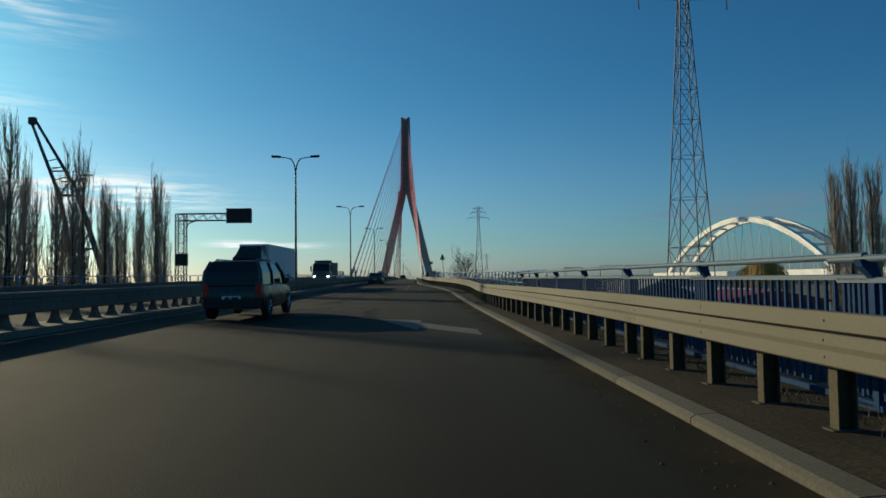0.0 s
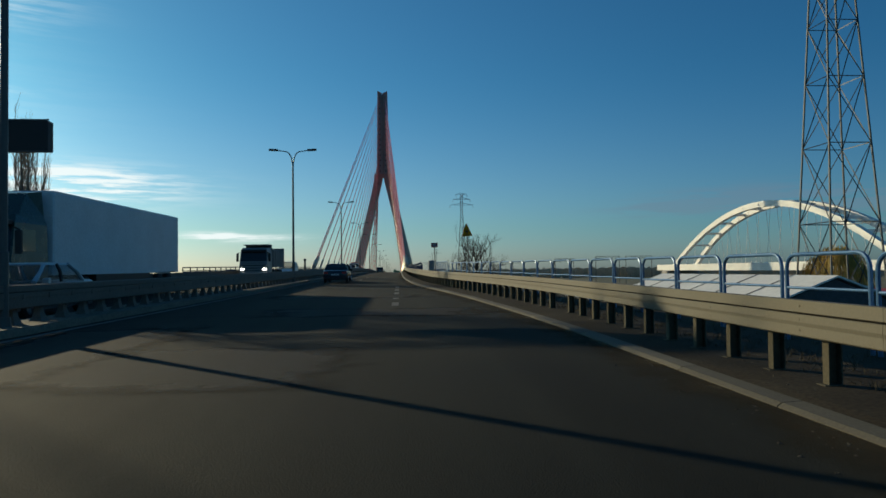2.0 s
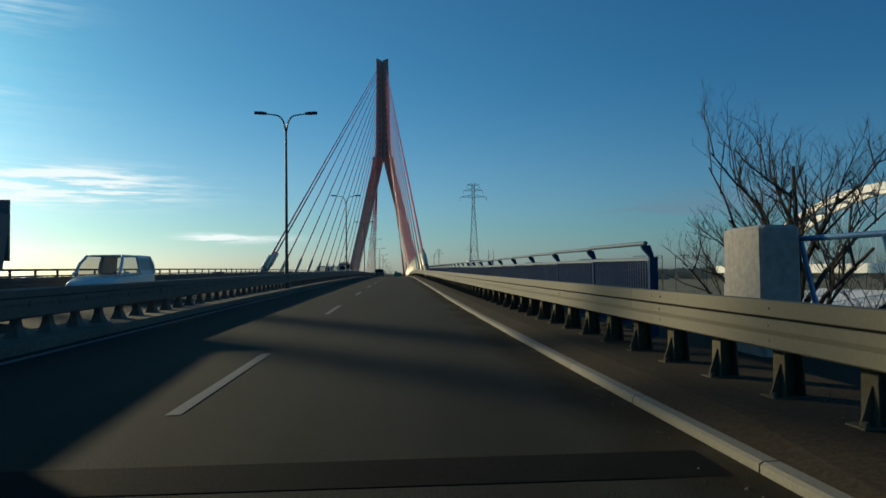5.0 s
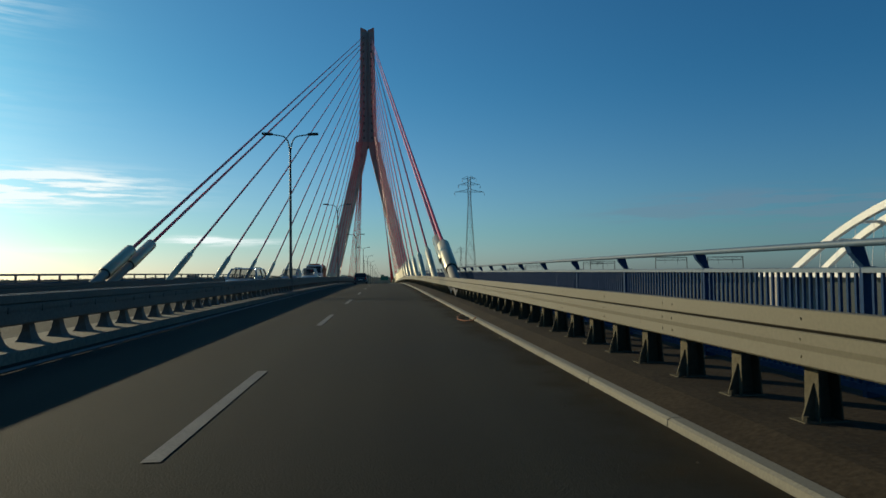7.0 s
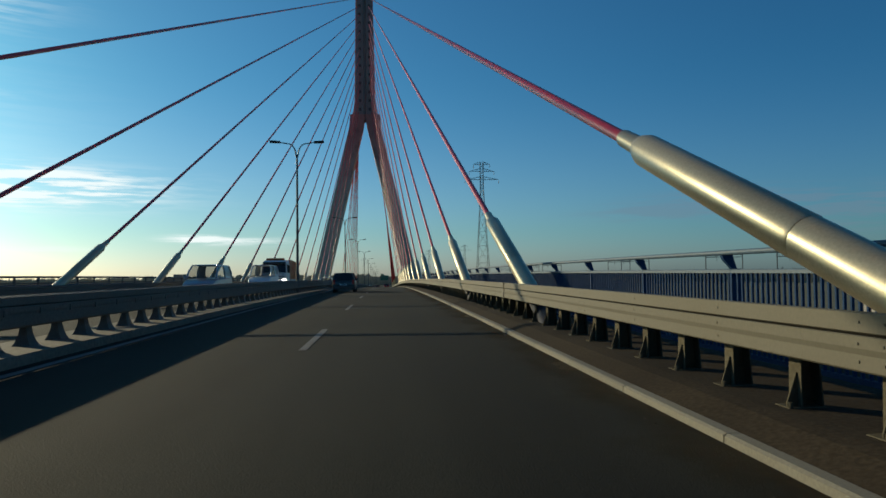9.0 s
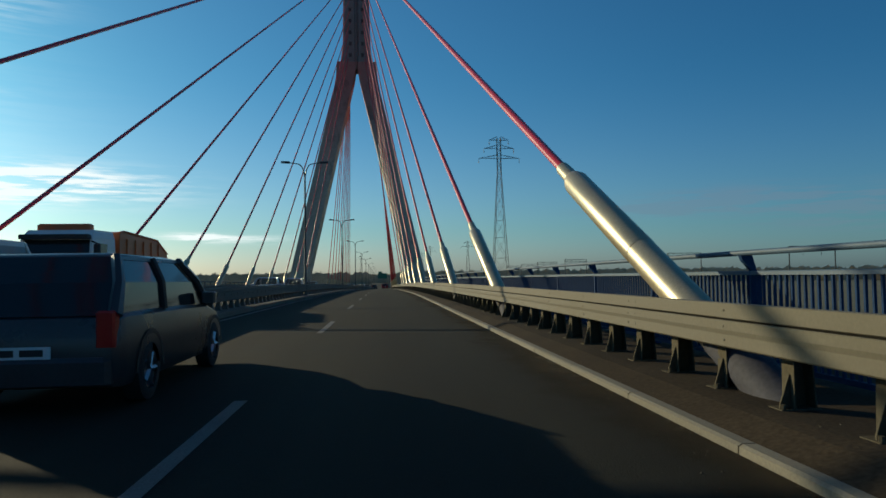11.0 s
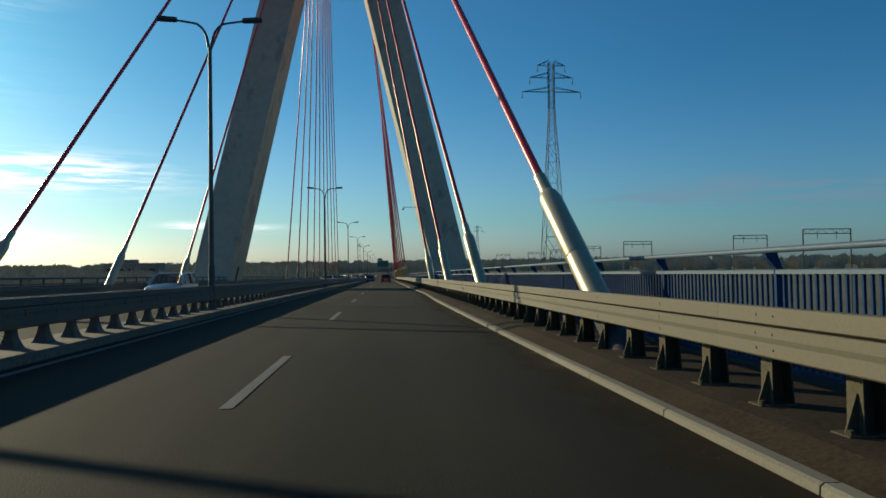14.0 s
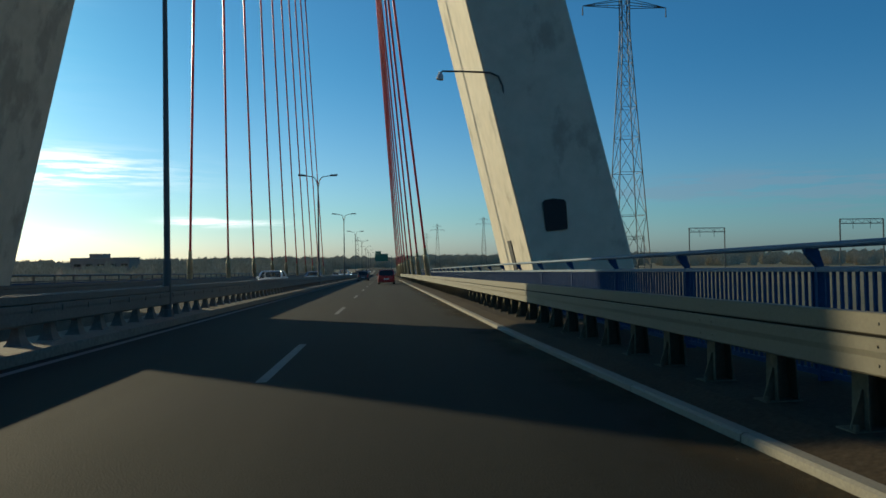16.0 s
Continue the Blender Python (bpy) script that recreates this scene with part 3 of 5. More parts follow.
bell = Geo().loft([[(x * k, y0 * w, z) for x, y0 in ((-0.05, -1), (0.05, -1), (0.05, 1), (-0.05, 1))] for z, k, w in ((0.13, 3.2, 0.16), (0.2, 2.2, 0.13), (0.32, 1.4, 0.095), (0.45, 1.0, 0.08), (0.9, 1.0, 0.08))])
bell_m = mesh_of("post", bell, M_MED)
mid_off = 0.24


def straight(x, y, length):
    return pose(x, y, rz(y), math.degrees(math.atan((rz(y + length) - rz(y)) / length)), 0, 0)


first = None
for i in range(-66, 40):
    y = SEG * i
    if first is None:
        first = thing("median_barrier", "double-sided galvanised steel barrier on the central strip", "guard rail", "median barriers", at=straight(MID, y, SEG))
        part("rail_beam", mbeam_l, None, first, at=pose(mid_off - 0.02, 0, 0))
        part("rail_beam", mbeam_r, None, first, at=pose(-mid_off + 0.02, 0, 0))
        for k in range(6):
            part("post", bell_m, None, first, at=pose(0, k + 0.5, 0))
            part("spacer", mesh_of("spacer", Geo().box(-mid_off, mid_off, k + 0.46, k + 0.54, 0.66, 0.76), M_MED), None, first)
    else:
        copy_thing(first, straight(MID, y, SEG))

first = None
for i in range(-66, 34):
    y = SEG * i
    if first is None:
        first = thing("guard_rail", "galvanised steel guard rail beyond the far carriageway", "guard rail", "guard rails beside the carriageway", at=straight(LKERB - 0.74, y, SEG))
        part("rail_beam", beam_l, None, first)
        for k in range(6):
            part("post", side_post, None, first, at=pose(-0.14, k + 0.5, 0))
    else:
        copy_thing(first, straight(LKERB - 0.74, y, SEG))

# ---- blue picket fence of the footway ----
BAY, FX = 2.73, 9.33
picket_m = mesh_of("picket", Geo().box(-0.013, 0.013, -0.012, 0.012, 0.24, 1.168), M_BLUE)
fpost_g = Geo().box(-0.035, 0.085, -0.022, 0.022, 0.1, 1.22)
fpost_g.loft([[(-0.03, y, 1.22), (0.03, y, 1.22), (-0.02, y, 1.385), (-0.15, y, 1.385), (-0.13, y, 1.33)] for y in (-0.03, 0.03)])
fpost_m = mesh_of("fence_post", fpost_g, M_BLUE)
hand_m = mesh_of("handrail", Geo().tube([(-0.08, 0, 1.412), (-0.08, BAY, 1.412)], 0.032, 10), M_PALE, True)
frail_m = mesh_of("top_rail", Geo().bevel_box(-0.04, 0.04, 0, BAY, 1.168, 1.215, 0.01), M_PALE)
brail_m = mesh_of("bottom_rail", Geo().box(-0.03, 0.03, 0, BAY, 0.2, 0.25), M_BLUE)
allpick = Geo()
NP = 26
STEP = BAY / (NP + 1)
for k in range(NP):
    yy = (k + 1) * STEP
    allpick.box(-0.013, 0.013, yy - 0.012, yy + 0.012, 0.24, 1.168)
allpick_m = mesh_of("picket_infill", allpick, M_BLUE)


def fence_bay(at, single):
    ob = thing("picket_fence", "blue painted steel picket fence bay with pale handrail", "fence", "fence bays along the footway", at=at)
    part("fence_post", fpost_m, None, ob)
    part("handrail", hand_m, None, ob, "pale blue round handrail")
    part("top_rail", frail_m, None, ob, "pale flat top rail")
    part("bottom_rail", brail_m, None, ob)
    if single:
        for k in range(NP):
            part("picket", picket_m, None, ob, at=pose(0, (k + 1) * STEP, 0))
    else:
        tagged(part("picket_infill", allpick_m, None, ob), kind="stuff")
    return ob


bays = list(range(-94, 43))
proto = None
for i in bays:
    y = BAY * i
    at = pose(0, 0, float(np.interp(y, (-262, -240), (0.14, 0.0)))) @ straight(FX, y, BAY)
    if -222 <= y < -192:
        fence_bay(at, True)
    elif proto is None:
        proto = fence_bay(at, False)
    else:
        copy_thing(proto, at)
PITCH = 3.13                      # the approach bays are longer
for i in range(19):
    y = -327.35 - PITCH * (i + 1)
    at = pose(12.3, y, rr(y) - 0.08) @ Matrix.Diagonal((1, PITCH / BAY, 1, 1))
    if i == 0:
        tall = fence_bay(at, False)
        for c in tall.children:                 # taller infill on the approach
            if c.name.startswith(("picket", "top_rail")):
                c.matrix_basis = pose(0, 0, 0.05)
    else:
        copy_thing(tall, at)
part("fence_post", fpost_m, None, tall, at=pose(0, BAY, 0))

# hoop railings on the embankment
R = 0.22
pts = [(0, 0.05, -0.2), (0, 0.05, 1.27 - R)] + [(0, 0.05 + R - R * math.cos(a), 1.27 - R + R * math.sin(a)) for a in np.linspace(0.3, math.pi / 2, 4)]
pts += [(0, 1.93 - R + R * math.sin(a), 1.27 - R + R * math.cos(a)) for a in np.linspace(0, math.pi / 2 - 0.3, 4)] + [(0, 1.93, 1.27 - R), (0, 1.93, -0.2)]
hoop_m = mesh_of("hoop", Geo().tube(pts, 0.03, 8), M_HOOP, True)
hbar_m = mesh_of("lower_bar", Geo().tube([(0, 0.05, 0.76), (0, 1.93, 0.76)], 0.022, 8), M_HOOP, True)
hoop = thing("hoop_railing", "blue tubular steel hoop railing on the embankment", "railing", "hoop railings")
part("hoop", hoop_m, None, hoop)
part("lower_bar", hbar_m, None, hoop)
hp, hy = [], -327.4
while hy < -270:
    hp.append(hy)
    slope = (railx(hy + 2) - railx(hy)) / 2
    hy += 2.02 / math.sqrt(1 + slope * slope)
for i, y in enumerate(hp):
    x0, x1 = railx(y) + 1.95, railx(y + 2) + 1.95
    m = pose(x0, y, rr(y) + 0.18, 0, 0, -math.degrees(math.atan((x1 - x0) / 2)))
    if i == 0:
        hoop.matrix_basis = m
    else:
        copy_thing(hoop, m)

for i in range(33):
    y = -334.0 + 2.02 * i
    copy_thing(hoop, pose(-11.3, y, rz(y) + 0.12))

# raking railing between the hoops and the end block
rake = thing("end_railing", "blue tubular railing with raking posts by the end block", "railing")
RK = [(railx(y) + 2.05 + (y + 269) * 0.005, y, rz(y) - 0.02) for y in np.linspace(-269, -258.6, 9)]
for i, (x, y, z) in enumerate(RK):
    part("rail_post", Geo().tube([(x, y, z - 0.3), (x - 0.22, y + 0.25, z + 1.52)], 0.03, 8), M_HOOP, rake, smooth=True)
part("handrail", Geo().tube([(x - 0.22, y + 0.25, z + 1.52) for x, y, z in RK], 0.032, 8), M_HOOP, rake, smooth=True)
part("lower_bar", Geo().tube([(x - 0.12, y + 0.13, z + 0.85 - 0.02 * i) for i, (x, y, z) in enumerate(RK)], 0.025, 8), M_HOOP, rake, smooth=True)

# concrete end block of the bridge parapet
block = tagged(part("abutment_block", Geo().bevel_box(-0.24, 0.24, -0.45, 0.45, 0.0, 1.56, 0.04), M_DECK, None, "pale concrete end block of the bridge parapet"), category="concrete block")
block.matrix_basis = pose(10.15, -258, rz(-258) + 0.1)

block = tagged(part("abutment_block", Geo().bevel_box(-0.3, 0.3, -0.6, 0.6, 0.0, 1.45, 0.04), M_DECK, None, "grey concrete end block beside the far carriageway"), category="concrete block")
block.matrix_basis = pose(-10.9, -264.5, rz(-264.5) + 0.1)

# small inspection platform with a ladder beyond the fence
plat = thing("access_platform", "small white steel inspection platform behind the fence", "platform", at=pose(0, -225.8, rz(-225.8) + 0.1))
part("deck_plate", Geo().bevel_box(9.9, 11.36, -0.75, 0.45, 1.40, 1.47, 0.01), M_WHITE, plat)
for x in (9.95, 11.3):
    for y in (-0.65, 0.35):
        part("leg", Geo().box(x - 0.03, x + 0.03, y - 0.03, y + 0.03, 0.0, 1.46), M_WHITE, plat)
    part("brace", Geo().tube([(x, -0.65, 0.75), (x, 0.35, 1.38)], 0.022, 6), M_WHITE, plat)
part("brace", Geo().tube([(9.95, -0.65, 1.38), (10.6, -0.65, 0.85)], 0.022, 6), M_WHITE, plat)
part("brace", Geo().tube([(11.3, -0.65, 1.38), (10.65, -0.65, 0.85)], 0.022, 6), M_WHITE, plat)
lad = thing("ladder", "white steel ladder rising above the inspection platform", "ladder", at=pose(11.06, -226.62, rz(-226.6) + 0.1))
for x in (0.0, 0.28):
    part("stringer", Geo().tube([(x, 0, 0.0), (x, 0, 2.05)], 0.022, 8), M_WHITE, lad)
for k in range(6):
    part("rung", Geo().tube([(0, 0, 0.3 + 0.28 * k), (0.28, 0, 0.3 + 0.28 * k)], 0.016, 6), M_WHITE, lad)

# railing on the far edge of the bridge
LB = 4.0
lr = None
for i in range(-65, 30):
    y = LB * i
    at = straight(-10.9, y, LB)
    if lr is None:
        lr = thing("bridge_railing", "dark steel railing along the far edge of the bridge", "railing", "far railings", at=at)
        part("rail_post", mesh_of("rail_post", Geo().box(-0.04, 0.04, -0.04, 0.04, 0.1, 1.28), M_LAMP), None, lr)
        part("rail_post", mesh_of("rail_post", Geo().box(-0.04, 0.04, 1.96, 2.04, 0.1, 1.28), M_LAMP), None, lr)
        part("handrail", mesh_of("handrail", Geo().tube([(0, 0, 1.3), (0, LB, 1.3)], 0.05, 8), M_LAMP), None, lr)
        part("lower_bar", mesh_of("lower_bar", Geo().box(-0.03, 0.03, 0, LB, 0.98, 1.05), M_LAMP), None, lr)
        part("infill_panel", mesh_of("infill_panel", Geo().box(-0.02, 0.02, 0.03, LB - 0.03, 0.2, 0.95), M_BLUE), None, lr)
    else:
        copy_thing(lr, at)

# ---- street lamps on the median ----
lamp = thing("street_lamp", "tall grey steel street lamp with two arms", "street lamp", "street lamps along the median")
part("pole", Geo().tube([(0, 0, 0.1), (0, 0, 1.6), (0, 0, 1.62), (0, 0, 8.72)], [0.11, 0.105, 0.085, 0.06], 10), M_LAMP, lamp, smooth=True)
part("base_collar", Geo().tube([(0, 0, 0.13), (0, 0, 0.35)], [0.16, 0.14], 10), M_LAMP, lamp)
for s in (-1, 1):
    arm = [(0, 0, 8.62)] + [(s * (0.05 + 0.5 * (1 - math.cos(a))), 0, 8.77 + 0.82 * math.sin(a)) for a in np.linspace(0.1, math.pi / 2, 6)] + [(s * 1.15, 0, 9.68)]
    part("arm", Geo().tube(arm, [0.05, 0.048, 0.045, 0.042, 0.04, 0.038, 0.036, 0.035], 8), M_LAMP, lamp, smooth=True)
    part("luminaire", Geo().loft([[(s * (1.05 + u), w * q, 9.67 + h + 0.05 * u) for w, h in ((-1, 0), (-0.7, 0.09), (0.7, 0.09), (1, 0), (0.6, -0.06), (-0.6, -0.06))] for u, q in ((0, 0.05), (0.1, 0.10), (0.4, 0.13), (0.64, 0.08))]),
         M_LAMP, lamp, "flat grey lamp head")
LAMPS = (-387, -347, -304.1, -268.9, -229.2, -188.1, -148.0, -97.8, -55.0, -12.7, 28.0, 66, 106, 146, 186, 226, 266)
for i, y in enumerate(LAMPS):
    if i == 0:
        lamp.matrix_basis = pose(MID + 0.15, y, rz(y))
    else:
        copy_thing(lamp, pose(MID + 0.15, y, rz(y)))
bollard = thing("marker_post", "short dark steel post on the median", "post", at=pose(MID, -262, rz(-262)))
part("post", Geo().bevel_box(-0.07, 0.07, -0.07, 0.07, 0.13, 1.75, 0.02), M_LAMP, bollard)
part("cap", Geo().bevel_box(-0.1, 0.1, -0.1, 0.1, 1.75, 1.9, 0.03), M_LAMP, bollard)

# ---- pylon ----
# dark tone painted for the shade inside the anchor holes
M_RECESS = material("recess_shade", (0.126, 0.084, 0.077), 0.9, vary=0.3, scale=1, grain=9)
PY = -3.2
pylon = thing("bridge_pylon", "tall inverted Y concrete bridge pylon with red painted head", "pylon")


def leg_loop(s, z, xi, xo, y0, y1, c=0.07):
    return [(s * (xi + c), y0, z), (s * (xo - c), y0, z), (s * xo, y0 + c, z), (s * xo, y1 - c, z), (s * (xo - c), y1, z), (s * (xi + c), y1, z), (s * xi, y1 - c, z), (s * xi, y0 + c, z)]


def inner(z):
    return max(0.0, 10.65 - (z - 1.4) * 10.65 / 45.9)


def outer(z):
    return 14.35 - (z - 1.8) * 10.6 / 45.2 if z < 44 else 4.45 - (z - 44) * 0.5 / 7 if z < 51 else 3.2


def front(z):
    return -7.2 + (z + 10) * 0.0375 if z < 46 else -5.1 + (z - 46) * 0.012


def back(z):
    return 0.0 - (z + 10) * 0.014 if z < 46 else -0.8 - (z - 46) * 0.008


for s in (-1, 1):
    zs = [-14, -6, 0, 8, 16, 24, 32, 38, 42, 45, 48.5]
    leg = part("leg", Geo().loft([leg_loop(s, z, inner(z), outer(z), front(z), back(z)) for z in zs]), M_PYLON, pylon)
    lean = math.degrees(math.atan(10.45 / 45.9)) * s
    # service slit on the inner face, hatch on the front face
    part("service_slit", Geo().box(-0.04, 0.04, -0.36, 0.36, 0, 1.75, pose(s * inner(0.8), -3.6, 0.8, 0, -lean, 0)), M_DARK, leg, "dark narrow slit")
    if s > 0:
        part("hatch", Geo().loft([[(x, y, z) for x, z in ((-0.38, 0.06), (-0.33, 0.0), (0.40, 0.03), (0.43, 0.1), (0.43, 1.0), (0.36, 1.12), (-0.05, 1.18), (-0.36, 1.14), (-0.43, 1.05))] for y in (-0.05, 0.06)], m=pose(11.52, front(3.4) - 0.02, 2.78, 0, -3, 0)), M_DARK, leg, "dark square hatch")
head_w = lambda z: 4.0 - (z - 44) * 0.1375 if z < 52 else 2.9 - (z - 52) * 0.6 / 35
hz = [46.9, 48.0, 50, 52, 60, 70, 80, 86.2]
head = Geo()
loops = []
for z in hz:
    w, y0, y1, gr = head_w(z), front(z), back(z), 0.45
    loops.append([(-w, y0 + 0.25, z), (-w + 0.25, y0, z), (-0.45, y0, z), (-0.3, y0 + gr, z), (0.3, y0 + gr, z), (0.45, y0, z), (w - 0.25, y0, z), (w, y0 + 0.25, z),
                  (w, y1 - 0.25, z), (w - 0.25, y1, z), (0.45, y1, z), (0.3, y1 - gr, z), (-0.3, y1 - gr, z), (-0.45, y1, z), (-w + 0.25, y1, z), (-w, y1 - 0.25, z)])
head.loft(loops)
hd = part("head", head, (M_HEADC, M_HEADR), pylon)
for f in hd.data.polygons:
    f.material_index = 1 if abs(f.normal.x) > 0.5 and abs(f.center.x) > 1 else 0
for s in (-1, 1):
    crown = Geo()
    w, y0, y1 = head_w(86.2), front(86.2), back(86.2)
    crown.loft([[(s * 0.1, y, 86.2), (s * w, y, 86.2), (s * w, y, 87.6), (s * (w - 0.35), y, 87.6), (s * 0.1, y, 86.7)] for y in (y0, y1)])
    part("crown", crown, M_PYLON, pylon)
# no hollows are cut: dark boxes on the faces stand in for them
for k in range(15):
    z = 49.5 + k * 2.45
    for s in (-1, 1):
        for yy, sg in ((front(z), -1), (back(z), 1)):
            part("anchor_recess", Geo().box(s * 1.3 - 0.3, s * 1.3 + 0.3, yy - 0.03, yy + 0.03, z, z + 0.8), M_RECESS, hd)
lampb = part("bracket_lamp", Geo().tube([(9.72, -6.48, 7.7), (9.66, -6.56, 8.1), (9.5, -6.6, 8.42), (9.2, -6.6, 8.55), (8.2, -6.6, 8.58), (7.45, -6.6, 8.58), (7.38, -6.6, 8.5)], 0.035, 6), M_LAMP, pylon, "small lamp on a bent bracket")
part("lamp_head", Geo().tube([(7.38, -6.6, 8.54), (7.38, -6.6, 8.42), (7.36, -6.6, 8.28)], [0.06, 0.12, 0.14], 10), M_SIGNW, lampb)

# ---- stay cables ----
NEAR = [-32.5, -44.3] + [-31.6 - 11.95 * k for k in range(2, 13)] + [-186.7]           # at rail height
FAR = [18.1 + 11.9 * k for k in range(10)]


def stay(y_rail, rank, side, double=0.0):
    """A stay from its anchor at the deck to the pylon head."""
    sgn = 1 if y_rail > PY else -1
    zt = 50.2 + rank * 2.42 - (1.2 if double else 0)
    top = Vector((side * (1.25 if rank > 2 else 1.6), PY + sgn * 1.2, zt))
    xd = 8.62 if side > 0 else -8.5
    rail = Vector((xd - side * 0.12, y_rail, rz(y_rail) + 1.0))
    d = (top - rail).normalized()
    bot = rail - d * (1.6 / max(0.25, d.z))
    big = 1.0 if not double else 1.42
    ob = thing("stay_cable", "red sheathed stay cable in a steel anchor tube", "stay cable", "stay cables")
    l0 = ((double or 2.95) - 1.0) / d.z
    e = rail + d * l0
    part("cable", Geo().tube([e - d * 0.4, top], 0.085 * (1.15 if double else 1), 10, caps=False), M_RED, ob, "glossy red cable sheath", smooth=True)
    ring = rail + d * (0.45 / d.z)
    if double:
        tube = part("sleeve", Geo().tube([e - d * 3.3, e - d * 3.25, e - d * 0.05, e], [0.30, 0.31, 0.31, 0.285], 24), M_STEEL, ob, "thick brushed steel sleeve", smooth=True)
        part("pipe", Geo().tube([rail - d * (0.45 / d.z), e - d * 3.1], 0.225, 18), M_PIPE, ob, "thinner grey anchor pipe", smooth=True)
        part("anchor_shoe", Geo().tube([bot, rail - d * (0.44 / d.z)], 0.24, 18), M_SHOE, ob, "dark grey anchor shoe", smooth=True)
        part("opening", Geo().tube([e - d * 3.34, e - d * 3.29], [0.275, 0.275], 20), M_DARK, tube)
        part("port", Geo().tube([e - d * 0.75 + Vector((-0.285 * side, 0, -0.05)), e - d * 0.75 + Vector((-0.31 * side, 0, -0.06))], 0.05, 10), M_DARK, tube)
    else:
        tube = part("sleeve", Geo().tube([ring, ring + d * 0.04, e - d * 0.75, e - d * 0.6, e - d * 0.52], [0.19, 0.2, 0.2, 0.165, 0.13], 18), M_STEEL, ob, "brushed steel cable sleeve", smooth=True)
        part("neck", Geo().tube([e - d * 0.56, e], [0.125, 0.115], 14), M_STEEL, tube, smooth=True)
        part("pipe", Geo().tube([rail - d * (0.45 / d.z), ring - d * 0.015], 0.195, 18), M_STEEL, ob, "grey anchor pipe", smooth=True)
        part("anchor_shoe", Geo().tube([bot, rail - d * (0.44 / d.z)], 0.205, 18), M_SHOE, ob, "dark grey anchor shoe", smooth=True)
        part("seam", Geo().tube([ring - d * 0.03, ring + d * 0.012], 0.185, 18), M_DARK, tube)
    return ob


for side in (-1, 1):
    for k, y in enumerate(NEAR):
        stay(y + ((1.6 if k < 2 else 1.8) if side < 0 else 0), k, side)
    for k, y in enumerate(FAR):
        stay(y, k, side)
    stay(-197.0 + (3.2 if side < 0 else 0), 14, side, 3.05)
    stay(-198.9 + (3.2 if side < 0 else 0), 14.7, side, 2.6)

# ---- land, river and embankments ----
GZ = -10.0
g = Geo()
n = 24
loops = [(60, 0), (250, 0), (800, 0), (2200, 0), (4600, 0)]
ring = [[(r * math.cos(2 * math.pi * k / 48), r * math.sin(2 * math.pi * k / 48), GZ) for k in range(48)] for r, _ in loops]
g.loft(ring, caps=False)
g.add(ring[0], [tuple(range(48))])
structure("ground", g, M_GROUND, "flat winter grassland around the river", "ground")
structure("water", Geo().add([(-1500, 66, GZ + 0.05), (-1500, 170, GZ + 0.05), (1500, -280, GZ + 0.05), (1500, -384, GZ + 0.05)], [(0, 1, 2, 3)]), M_WATER, "dark blue river under the bridge", "river")


def bank(name, y0, y1, sgn):
    lp = []
    for y in np.arange(y0, y1 + 1, 6.0):
        e = (railx(y) + 2.45 if sgn > 0 else -11.85)
        z = rr(y) if sgn > 0 else rz(y)
        lp.append([(e, y, z + 0.1), (e + sgn * 1.2, y, z - 0.05), (e + sgn * 2.2, y, z - 0.5), (e + sgn * 22, y, GZ - 0.2)])
    ob = structure(name, Geo().loft(lp, closed=False, caps=False), M_GRASS, "grassy side slope of the road embankment", "embankment")
    return ob


bank("embankment_right", -720, -262, 1)
bank("embankment_left", -720, -262, -1)
structure("abutment", Geo().box(-11.8, 11.3, -266, -260.5, GZ - 1, rz(-262) - 0.4), M_DECK, "concrete bridge abutment wall", "abutment")
bank("embankment_right_far", 200, 620, 1)
bank("embankment_left_far", 200, 620, -1)

# dry tufts of grass on the verge
rnd = random.Random(5)
g = Geo()
for i in range(5200):
    y = rnd.uniform(-354, -260)
    x = railx(y) + 0.35 + 4.2 * rnd.random() ** 1.3
    d = x - railx(y) - 2.45
    z = rr(y) + (0.105 if d < 0 else 0.08 - 0.12 * d if d < 1.2 else -0.1 - 0.42 * (d - 1.2))
    h, a = rnd.uniform(0.04, 0.13) + 0.12 * max(0, min(1, d)), rnd.uniform(0, 6.28)
    for k in range(6):
        b = a + k * 1.1
        dx, dy = math.cos(b) * 0.007, math.sin(b) * 0.007
        bx, by = x + rnd.uniform(-0.08, 0.08), y + rnd.uniform(-0.08, 0.08)
        lx, ly = rnd.uniform(-0.09, 0.09), rnd.uniform(-0.09, 0.09)
        g.add([(bx - dx, by - dy, z - 0.03), (bx + dx, by + dy, z - 0.03), (bx + lx, by + ly, z + h * rnd.uniform(0.5, 1))], [(0, 1, 2)])
tagged(part("dry_grass", g, M_STRAW, None, "dry yellow grass tufts on the embankment"), category="grass", kind="stuff")

# grit, clods and dead leaves that lie along kerb and verge
g = Geo()
for i in range(2600):
    y = rnd.uniform(-352, -20) if i % 3 else rnd.uniform(-352, -258)
    u = rnd.random()
    if u < 0.45:
        x, z = kx(y) - 0.02 - 0.5 * rnd.random() ** 2, rz(y) + 0.004
    else:
        x, z = kx(y) + 0.75 + (railx(y) - kx(y)) * rnd.random(), rr(y) + (0.149 if y > -262 else 0.104)
    r = rnd.uniform(0.004, 0.014) * (1.4 if y < -258 else 1.0)
    a, n = rnd.uniform(0, 6.28), 5
    base = [(x + math.cos(a + 1.2566 * k) * r * rnd.uniform(0.6, 1.3), y + math.sin(a + 1.2566 * k) * r * rnd.uniform(0.6, 1.6), z - 0.003) for k in range(n)]
    g.add(base + [(x + rnd.uniform(-0.3, 0.3) * r, y, z + r * rnd.uniform(0.3, 0.8))], [(k, (k + 1) % n, n) for k in range(n)])
